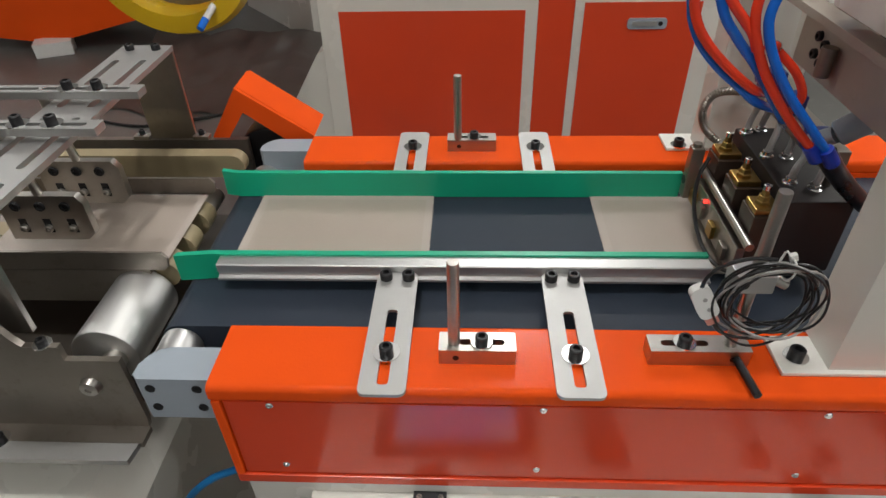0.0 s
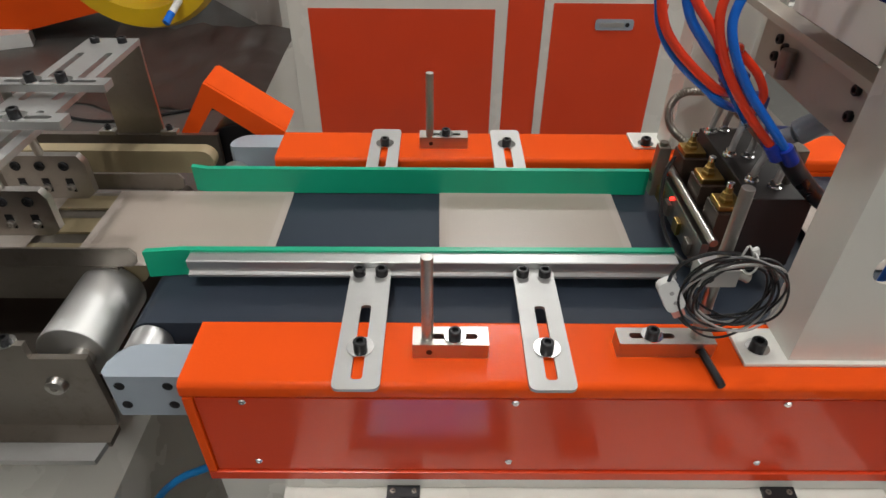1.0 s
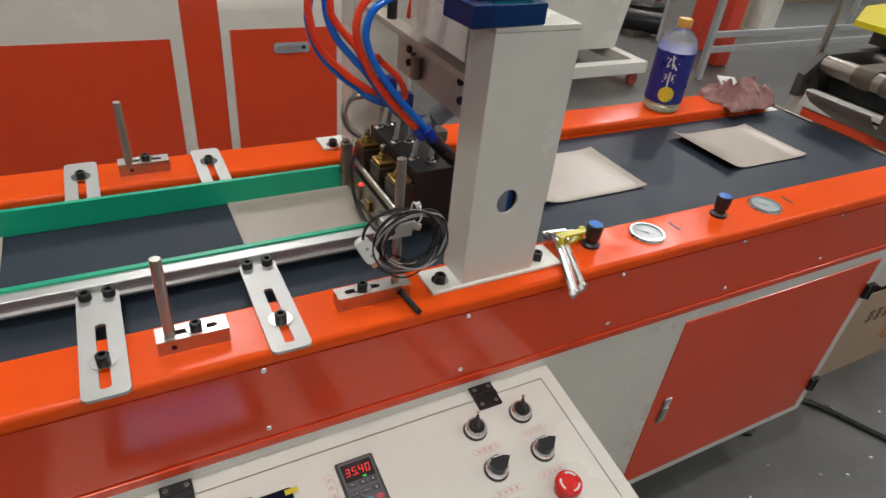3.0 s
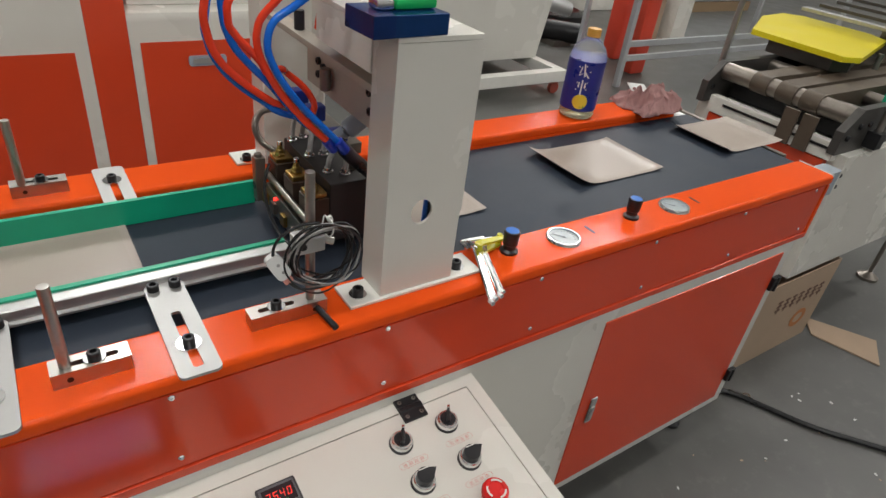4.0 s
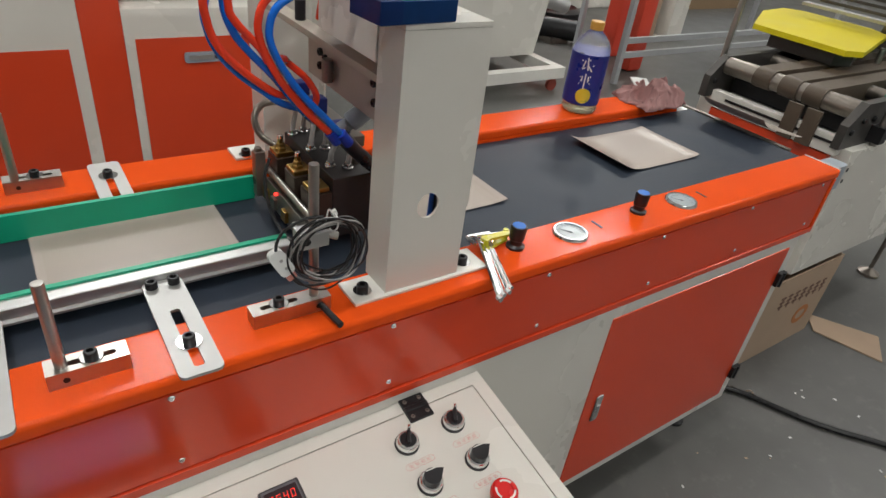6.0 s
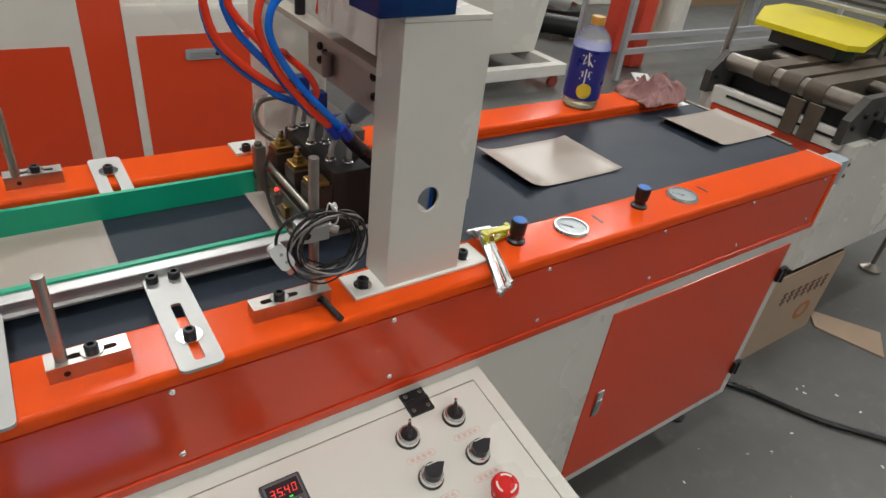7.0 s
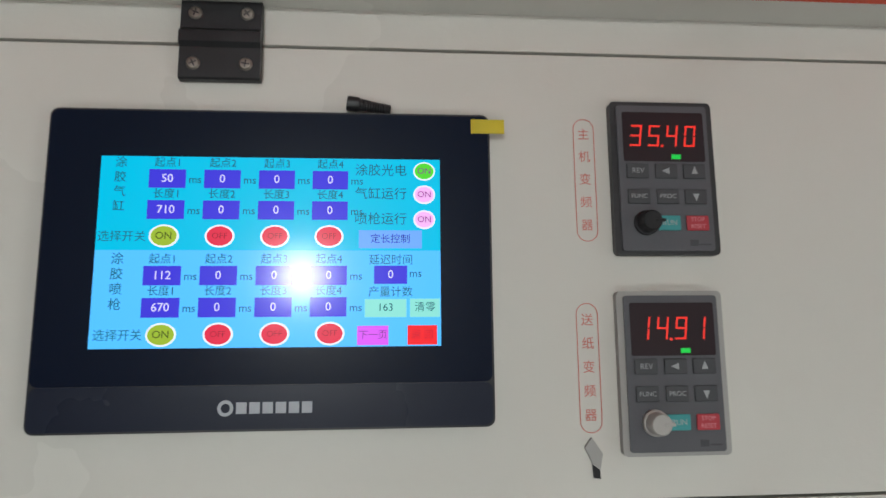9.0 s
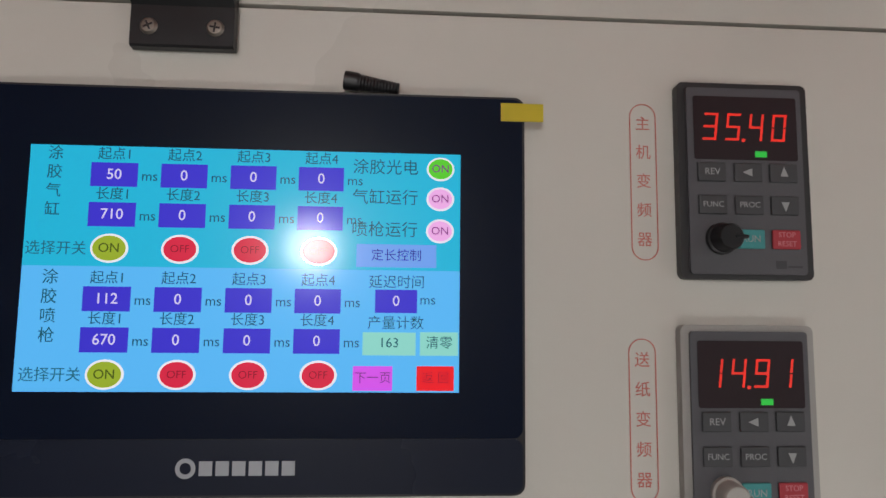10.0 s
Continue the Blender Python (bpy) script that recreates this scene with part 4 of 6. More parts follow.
def emergency_stop(x, y):
    ob = thing("emergency_stop", CON @ Vector((x, y, 0)), "red mushroom emergency stop button with white arrows", "emergency stop")
    m = CON @ Matrix.Translation((x, y, 0))
    bm = B()
    lathe(bm, [(0.0145, -0.0006), (0.0145, 0.006), (0.012, 0.007), (0.012, 0.013)], (0, 0, 0), 28)
    bmesh.ops.transform(bm, matrix=m, verts=bm.verts)
    part("collar", bm, ESTOP, ob)
    bm = B()
    lathe(bm, [(0.0125, 0.012), (0.0185, 0.014), (0.0195, 0.019), (0.0185, 0.024), (0.0155, 0.0265), (0.011, 0.0268), (0.0105, 0.026), (0.0001, 0.0262)], (0, 0, 0), 36)
    bmesh.ops.transform(bm, matrix=m, verts=bm.verts)
    cap = part("mushroom_cap", bm, ESTOP, ob)
    for a0 in (20, 140, 260):
        out = [(0.0145 * math.cos(radians(a0 + 10 * k)), 0.0145 * math.sin(radians(a0 + 10 * k))) for k in range(8)]
        inn = [(0.0118 * math.cos(radians(a0 + 10 * k)), 0.0118 * math.sin(radians(a0 + 10 * k))) for k in reversed(range(8))]
        bm = B()
        sheet(bm, out + inn, [], 0.0266, 0.0271, m)
        part("arrow", bm, WHITE_PLATE, cap)


emergency_stop(0.4615, -0.2050)


# ---- glue head under the gantry ----
BRASS = mat("brass", (0.46, 0.30, 0.10), 0.32, metal=1.0, vary=0.2, scale=60)
VALVE = mat("brown_anodised", (0.055, 0.035, 0.026), 0.35, metal=0.3, vary=0.2, scale=30)
HEATER = mat("black_heater_box", (0.020, 0.016, 0.016), 0.5, vary=0.25, scale=12)
HOSE_RED = mat("red_hose", (0.84, 0.055, 0.018), 0.12, vary=0.05, scale=20)
HOSE_BLUE = mat("blue_hose", (0.008, 0.16, 0.72), 0.12, vary=0.08, scale=20)
HOSE_BLACK = mat("black_cable", (0.012, 0.012, 0.013), 0.3, vary=0.2, scale=30)
HOSE_GREY = mat("grey_tube", (0.32, 0.31, 0.30), 0.35, vary=0.1, scale=30)
SLEEVE_BLUE = mat("sleeve_blue", (0.006, 0.035, 0.38), 0.3)
BLUE_PLUG = mat("blue_fitting", (0.01, 0.02, 0.16), 0.3)
SENSOR_RED = mat("sensor_led", (1.0, 0.03, 0.02), 0.4, emit=3.0, vary=0.0)
WHITE_PLASTIC = mat("white_plastic", (0.68, 0.68, 0.66), 0.35, vary=0.06, scale=60)


def glue_head():
    ob = thing("glue_head", (0.42, 0.75, BELT_Z), "dark hot glue spray head with three brass valves", "glue head")
    bm = B()
    box(bm, 0.4048, 0.480, 0.662, 0.850, 0.868, 0.970, 0.003)
    part("heater_box", bm, HEATER, ob, "black boxed heater body")
    for k, y in enumerate((0.682, 0.745, 0.815)):
        bm = B()
        box(bm, 0.3705, 0.4045, y - 0.02, y + 0.02, 0.868, 0.948, 0.002)
        v = part("valve_body", bm, VALVE, ob, "brown anodised valve block")
        bm = B()
        box(bm, 0.372, 0.402, y - 0.016, y + 0.016, 0.948, 0.956, 0.002)
        lathe(bm, [(0.0095, 0), (0.0095, 0.004), (0.008, 0.005), (0.007, 0.010), (0.005, 0.011), (0.0045, 0.018), (0.002, 0.019)], (0.385, y, 0.956), 6)
        part("brass_cap", bm, BRASS, v)
        bm = B()
        lathe(bm, [(0.0045, 0), (0.0045, 0.006), (0.003, 0.007)], (0.385, y, 0.974), 12)
        part("adjusting_screw", bm, CHROME, v)
    bm = B()
    cyl(bm, (0.3640, 0.637, 0.922), (0.3640, 0.829, 0.922), 0.0055, n=16, bevel=0.001)
    part("cross_rod", bm, STEEL, ob)
    bm = B()
    box(bm, 0.344, 0.3620, 0.820, 0.838, 0.872, 0.952, 0.003)
    cyl(bm, (0.352, 0.829, 0.95), (0.352, 0.829, 0.957), 0.006, n=14)
    bk = part("rod_bracket", bm, DARK_STEEL, ob)
    bm = B()
    cyl(bm, (0.3441, 0.829, 0.90), (0.3436, 0.829, 0.90), 0.0065, n=16)
    part("bracket_bore", bm, BLACK, bk)
    bm = B()
    box(bm, 0.3590, 0.3700, 0.655, 0.818, 0.866, 0.908, 0.002)
    nb = part("nozzle_bar", bm, STEEL, ob)
    for k, y in enumerate((0.685, 0.73, 0.775, 0.81)):
        bm = B()
        box(bm, 0.3530, 0.3592, y - 0.009, y + 0.009, 0.873, 0.892, 0.001)
        part("nozzle", bm, BRASS if k % 2 else DARK_STEEL, nb)
    bm = B()
    cyl(bm, (0.3592, 0.769, 0.901), (0.3550, 0.769, 0.901), 0.0028, n=12)
    part("sensor_light", bm, SENSOR_RED, nb, "red lit sensor lamp")
    for x, y, tx, ty, tz in ((0.418, 0.70, 0.432, 0.715, 1.012), (0.44, 0.685, 0.448, 0.705, 1.012), (0.415, 0.765, 0.42, 0.775, 1.03), (0.437, 0.76, 0.436, 0.77, 1.03), (0.412, 0.83, 0.412, 0.82, 1.04), (0.432, 0.835, 0.43, 0.82, 1.04)):
        bm = B()
        tube(bm, [(x, y, 0.976), (x + 0.002, y, 0.992), ((x + tx) / 2 + 0.004, (y + ty) / 2, (0.985 + tz) / 2 + 0.004), (tx, ty, tz)], 0.0042, 5, 8)
        t = part("air_tube", bm, HOSE_GREY, ob, "pale grey air tube")
        bm = B()
        lathe(bm, [(0.0085, 0), (0.0085, 0.003), (0.006, 0.004), (0.006, 0.009), (0.004, 0.010)], (x, y, 0.971), 14)
        part("fitting", bm, CHROME, t)
    for x, y, z in ((0.438, 0.712, 1.022), (0.428, 0.772, 1.04), (0.42, 0.82, 1.05)):
        bm = B()
        box(bm, x - 0.014, x + 0.014, y - 0.011, y + 0.011, z - 0.012, z + 0.014, 0.003)
        cyl(bm, (x - 0.02, y, z + 0.004), (x - 0.013, y, z + 0.004), 0.006, n=12)
        part("air_fitting", bm, BLUE_PLUG, ob, "dark blue push-in air fitting")
    bm = B()
    box(bm, 0.435, 0.470, 0.69, 0.85, 1.0, 1.0185, 0.002)
    cyl(bm, (0.46, 0.70, 0.97), (0.46, 0.70, 1.001), 0.006, n=12)
    cyl(bm, (0.46, 0.84, 0.97), (0.46, 0.84, 1.001), 0.006, n=12)
    part("valve_manifold", bm, DARK_STEEL, ob)
    bm = B()
    cyl(bm, (0.440, 0.684, 1.044), (0.464, 0.676, 1.066), 0.0145, n=24, bevel=0.003)
    cyl(bm, (0.424, 0.704, 1.022), (0.440, 0.684, 1.044), 0.010, n=16)
    part("solenoid", bm, GREY_CAST, ob)
    ob.location.x -= 0.012
    ob.location.y -= 0.020


glue_head()


def hoses():
    """Red and blue air hoses that loop down from the beam to the head."""
    runs = (
        (HOSE_RED, "glossy red air hose", [(0.440, 0.800, 1.157), (0.430, 0.760, 1.250), (0.330, 0.670, 1.320), (0.242, 0.612, 1.280), (0.222, 0.606, 1.236), (0.223, 0.606, 1.208), (0.230, 0.606, 1.185), (0.244, 0.606, 1.165), (0.266, 0.606, 1.144), (0.289, 0.607, 1.126), (0.308, 0.618, 1.113), (0.360, 0.688, 1.080), (0.396, 0.755, 1.050)]),
        (HOSE_BLUE, "glossy blue air hose", [(0.455, 0.780, 1.157), (0.440, 0.750, 1.250), (0.340, 0.665, 1.302), (0.244, 0.620, 1.262), (0.224, 0.615, 1.222), (0.226, 0.615, 1.194), (0.233, 0.615, 1.175), (0.245, 0.615, 1.157), (0.265, 0.615, 1.137), (0.288, 0.615, 1.119), (0.308, 0.617, 1.103), (0.355, 0.665, 1.072), (0.388, 0.725, 1.044)]),
        (HOSE_BLUE, "glossy blue air hose", [(0.445, 0.740, 1.157), (0.430, 0.700, 1.250), (0.330, 0.630, 1.300), (0.252, 0.611, 1.262), (0.243, 0.61, 1.225), (0.253, 0.61, 1.192), (0.273, 0.61, 1.166), (0.294, 0.61, 1.143), (0.319, 0.613, 1.111), (0.345, 0.630, 1.080), (0.385, 0.695, 1.040)]),
        (HOSE_RED, "glossy red air hose", [(0.450, 0.720, 1.157), (0.430, 0.680, 1.250), (0.340, 0.620, 1.285), (0.258, 0.606, 1.252), (0.247, 0.605, 1.222), (0.256, 0.605, 1.203), (0.271, 0.604, 1.186), (0.281, 0.602, 1.174), (0.288, 0.602, 1.160)]),
        (HOSE_RED, "glossy red air hose", [(0.458, 0.545, 1.2345), (0.456, 0.546, 1.275), (0.420, 0.560, 1.300), (0.350, 0.590, 1.283), (0.292, 0.60, 1.234), (0.278, 0.60, 1.210), (0.279, 0.60, 1.185), (0.291, 0.60, 1.156), (0.309, 0.60, 1.127), (0.340, 0.60, 1.089), (0.374, 0.60, 1.055)]),
        (HOSE_BLUE, "glossy blue air hose", [(0.472, 0.540, 1.2345), (0.471, 0.541, 1.270), (0.440, 0.552, 1.292), (0.370, 0.580, 1.272), (0.319, 0.594, 1.237), (0.296, 0.595, 1.221), (0.288, 0.595, 1.199), (0.291, 0.595, 1.178), (0.305, 0.595, 1.150), (0.328, 0.595, 1.118), (0.360, 0.595, 1.083), (0.389, 0.597, 1.052)]),
        (HOSE_RED, "glossy red air hose", [(0.300, 0.606, 1.162), (0.318, 0.630, 1.154), (0.336, 0.66, 1.138), (0.360, 0.66, 1.116), (0.374, 0.66, 1.093), (0.374, 0.665, 1.076), (0.380, 0.69, 1.055)]),
    )
    for m, label, pts in runs:
        bm = B()
        tube(bm, pts, 0.0046, 8, 12)
        tagged(part("air_hose", bm, m), label + " looping from the gantry to the glue head", "hose", "air hoses")
    # push-in sleeves where the two front hoses end
    for a, b in (((0.366, 0.600, 1.064), (0.379, 0.601, 1.047)), ((0.380, 0.596, 1.062), (0.394, 0.598, 1.044))):
        bm = B()
        cyl(bm, a, b, 0.0078, n=16, bevel=0.0015)
        tagged(part("hose_sleeve", bm, SLEEVE_BLUE), "deep blue push-in sleeve on a hose end", "hose fitting", "hose sleeves")
    bm = B()
    tube(bm, [(0.388, 0.606, 1.052), (0.402, 0.612, 1.036), (0.425, 0.625, 1.012), (0.46, 0.635, 0.98), (0.50, 0.65, 0.95)], 0.0105, 6, 12)
    tagged(part("black_hose", bm, HOSE_BLACK), "thick black sleeve joining the hoses to the head", "hose")
    bm = B()
    tube(bm, [(0.380, 0.84, 0.942), (0.362, 0.85, 0.957), (0.352, 0.85, 0.980), (0.354, 0.85, 1.000), (0.368, 0.85, 1.013), (0.396, 0.85, 1.014), (0.42, 0.845, 1.012)], 0.0058, 14, 10, ribs=0.08)
    tagged(part("metal_conduit", bm, DARK_STEEL), "ribbed steel flexible conduit by the glue head", "conduit")
    bm = B()
    tube(bm, [(0.352, 0.79, 0.945), (0.338, 0.775, 0.92), (0.330, 0.74, 0.89), (0.332, 0.69, 0.868), (0.340, 0.64, 0.872), (0.335, 0.58, 0.92), (0.31, 0.52, 1.0)], 0.0028, 8, 8)
    tagged(part("sensor_lead", bm, HOSE_BLACK), "thin black sensor cable from the glue head", "cable")


hoses()


def sensor_clamp():
    ob = thing("sensor_clamp", (0.300, 0.4925, 0.98), "machined aluminium cross clamp on the upright rod", "clamp")
    bm = B()
    box(bm, 0.274, 0.311, 0.478, 0.504, 0.973, 0.994, 0.002)
    cl = part("clamp_body", bm, ALU, ob)
    bm = B()
    cyl(bm, (0.282, 0.4782, 0.984), (0.282, 0.4775, 0.984), 0.0048, n=16)
    part("clamp_bore", bm, BLACK, cl)
    bm = B()
    cyl(bm, (0.311, 0.490, 0.984), (0.325, 0.485, 0.979), 0.0052, n=14, bevel=0.001)
    part("thumb_screw", bm, STEEL, cl)
    bm = B()
    cyl(bm, (0.300, 0.4775, 0.886), (0.306, 0.432, 0.884), 0.0042, n=14)
    tagged(part("clamp_lever", bm, BLACK), "short black lever screwed in the clamp block", "lever")
    coil = thing("cable_coil", (0.313, 0.49, 0.90), "coiled black and grey sensor cable tied to the rod", "cable")
    rnd = random.Random(5)
    for k in range(11):
        r = 0.0355 + 0.0011 * k + rnd.uniform(-0.003, 0.003)
        cx, cz = 0.306 + rnd.uniform(-0.006, 0.006), 0.972 + rnd.uniform(-0.004, 0.004)
        ph = rnd.uniform(0, 6)
        pts = []
        for q in range(17):
            w = 2 * math.pi * q / 16 + k
            pts.append((cx + r * 1.02 * math.cos(w), 0.478 - 0.0012 * k + 0.006 * math.cos(w * 2 + ph), cz + r * 0.98 * math.sin(w) + 0.002 * math.cos(3 * w + ph)))
        bm = B()
        tube(bm, pts, 0.00125, 4, 8)
        part("loop", bm, HOSE_GREY if k in (2, 6, 9) else HOSE_BLACK, coil)
    bm = B()
    tube(bm, [(0.300, 0.474, 1.018), (0.275, 0.47, 1.022), (0.252, 0.470, 1.013), (0.243, 0.472, 0.998), (0.242, 0.474, 0.984)], 0.0019, 6, 8)
    part("lead", bm, HOSE_BLACK, coil)
    bm = B()
    tube(bm, [(0.258, 0.470, 0.945), (0.272, 0.468, 0.932), (0.295, 0.468, 0.926), (0.318, 0.470, 0.925)], 0.0017, 6, 8)
    part("lead", bm, HOSE_BLACK, coil)
    m = Matrix.Translation((0.2475, 0.474, 0.968)) @ Euler((radians(80), 0, 0)).to_matrix().to_4x4() @ Matrix.Rotation(radians(28), 4, "Z")
    bm = B()
    sheet(bm, outline_round(-0.0095, 0.0095, -0.018, 0.018, 0.007), [], -0.005, 0.005, m)
    plug = part("connector", bm, WHITE_PLASTIC, coil, "white plastic plug connector")
    for v in (-0.008, 0.004):
        bm = B()
        lathe(bm, [(0.0022, 0), (0.0022, 0.0004), (0.001, 0.0004)], (0, 0, 0), 10)
        bmesh.ops.transform(bm, matrix=m @ Matrix.Translation((0.001, v, 0.005)), verts=bm.verts)
        part("screw_hole", bm, HOSE_GREY, plug)
    bm = B()
    sheet(bm, outline_round(-0.006, 0.006, -0.026, -0.0182, 0.002), [], -0.004, 0.004, m)
    part("plug_end", bm, mat("pink_wrap", (0.62, 0.25, 0.2), 0.5), coil)
    bm = B()
    tube(bm, [(0.312, 0.484, 1.020), (0.316, 0.472, 1.016), (0.316, 0.468, 1.004), (0.312, 0.473, 0.996), (0.308, 0.482, 1.004), (0.311, 0.484, 1.019)], 0.0011, 5, 6)
    part("cable_tie", bm, WHITE_PLASTIC, coil, "white cable tie")
    bm = B()
    box(bm, 0.312, 0.319, 0.475, 0.480, 1.014, 1.022, 0.001, m=Matrix.Translation((0.3155, 0.4775, 1.018)) @ Matrix.Rotation(-0.4, 4, "Y") @ Matrix.Translation((-0.3155, -0.4775, -1.018)))
    part("tie_head", bm, WHITE_PLASTIC, coil)


sensor_clamp()


# ---- things on the rails ----
def knob(x):
    ob = thing("regulator_knob", (x, 0.495, RAIL_Z), "black pressure regulator knob with a blue top", "knob", "regulator knobs on the rail")
    bm = B()
    lathe(bm, [(0.0150, 0), (0.0150, 0.004), (0.0105, 0.007), (0.0098, 0.014), (0.0122, 0.016), (0.0134, 0.036), (0.0128, 0.040), (0.0112, 0.0402), (0.0108, 0.0392), (0.0001, 0.0392)], (x, 0.495, RAIL_Z), 24)
    part("body", bm, BLACK_PLASTIC, ob)
    bm = B()
    lathe(bm, [(0.0106, 0), (0.0106, 0.0010), (0.0100, 0.0014), (0.0001, 0.0015)], (x, 0.495, RAIL_Z + 0.0392), 24)
    part("blue_top", bm, mat("blue_cap", (0.006, 0.14, 0.55), 0.5), ob, "bright blue cap")


DIAL = mat("dial_print", (0.40, 0.45, 0.47), 0.18, vary=0.06, scale=60)
DIAL_INK = mat("dial_ink", (0.10, 0.11, 0.12), 0.4)


def gauge(x, y=0.4885):
    ob = thing("pressure_gauge", (x, y, RAIL_Z), "round chrome pressure gauge set flush in the rail", "gauge", "pressure gauges on the rail")
    z = RAIL_Z
    bm = B()
    lathe(bm, [(0.0315, 0), (0.0315, 0.002), (0.0292, 0.0055), (0.0265, 0.0055), (0.0262, 0.0022), (0.0001, 0.0022)], (x, y, z), 36)
    part("chrome_ring", bm, CHROME, ob)
    bm = B()
    lathe(bm, [(0.0260, 0), (0.0260, 0.0006), (0.0001, 0.0006)], (x, y, z + 0.0022), 36)
    face = part("dial_face", bm, DIAL, ob, "pale grey dial face with fine marks")
    bm = B()
    for k in range(19):
        a = radians(-45 + 15 * k)
        box(bm, 0.0185, 0.0228, -0.0005, 0.0005, 0, 0.0002, m=Matrix.Translation((x, y, z + 0.0028)) @ Matrix.Rotation(a, 4, "Z"))
    part("dial_marks", bm, DIAL_INK, face)
    bm = B()
    box(bm, -0.004, 0.019, -0.0008, 0.0008, 0.0003, 0.0008, m=Matrix.Translation((x, y, z + 0.0028)) @ Matrix.Rotation(2.2, 4, "Z"))
    cyl(bm, (x, y, z + 0.0028), (x, y, z + 0.004), 0.002, n=12)
    part("needle", bm, DIAL_INK, face)


for kx in (0.641, 0.9355):
    knob(kx)
for gx in (0.757, 1.054):
    gauge(gx)
for sx in (0.8245, 1.1225):
    bm = B()
    sheet(bm, outline_round(sx - 0.0022, sx + 0.0022, 0.479, 0.505, 0.0018), [], RAIL_Z + 0.0002, RAIL_Z + 0.0008)
    tagged(part("rail_slot", bm, BLACK), "narrow dark slot cut in the orange rail", "slot", "slots in the rail", "structure")


def hex_keys():
    ob = thing("hex_key_set", (0.595, 0.49, RAIL_Z), "folding hex key set with a yellow holder", "hex keys")
    yel = mat("yellow_plastic", (0.62, 0.58, 0.01), 0.3, vary=0.08, scale=50)
    m = Matrix.Translation((0.609, 0.509, RAIL_Z + 0.001)) @ Matrix.Rotation(radians(14), 4, "Z")
    for k, dz in enumerate((0.003, 0.017)):
        bm = B()
        sheet(bm, outline_round(-0.028, 0.030, -0.006, 0.006, 0.0058), [], dz, dz + 0.004, m @ Matrix.Rotation(radians(-16 * k), 4, "Z"))
        part("holder", bm, yel, ob, "bright yellow holder")
    for x in (-0.024, 0.026):
        bm = B()
        cyl(bm, m @ Vector((x, 0, 0.001)), m @ Vector((x, 0, 0.022)), 0.0045, n=14)
        part("pin", bm, yel, ob)
    for k, (x, length, r) in enumerate(((-0.022, 0.105, 0.0035), (-0.016, 0.10, 0.003), (-0.010, 0.098, 0.003), (-0.005, 0.092, 0.0025), (0.002, 0.05, 0.0012))):
        a = Vector((0.606 + x, 0.515, RAIL_Z + 0.011))
        e = a + Vector((-0.058 + 0.005 * k, -length * 1.18, -0.0045))
        bm = B()
        tube(bm, [a, a.lerp(e, 0.5), e], r, 2, 6)
        cyl(bm, e + Vector((0, 0.004, 0)), e + Vector((0.0003, -0.004, 0)), r * 1.25, n=8)
        part("key", bm, CHROME, ob, smooth=20)
    for k, (x, r) in enumerate(((-0.026, 0.0035), (-0.018, 0.003))):
        bm = B()
        tube(bm, [(0.597 + x, 0.512, RAIL_Z + 0.012 + 0.004 * k), (0.597 + x, 0.53 - 0.008 * k, RAIL_Z + 0.013 + 0.004 * k), (0.602 + x, 0.533 - 0.008 * k, RAIL_Z + 0.013 + 0.004 * k), (0.64 + x, 0.53 - 0.01 * k, RAIL_Z + 0.012 + 0.003 * k)], r, 3, 6)
        part("short_key", bm, CHROME, ob)


hex_keys()


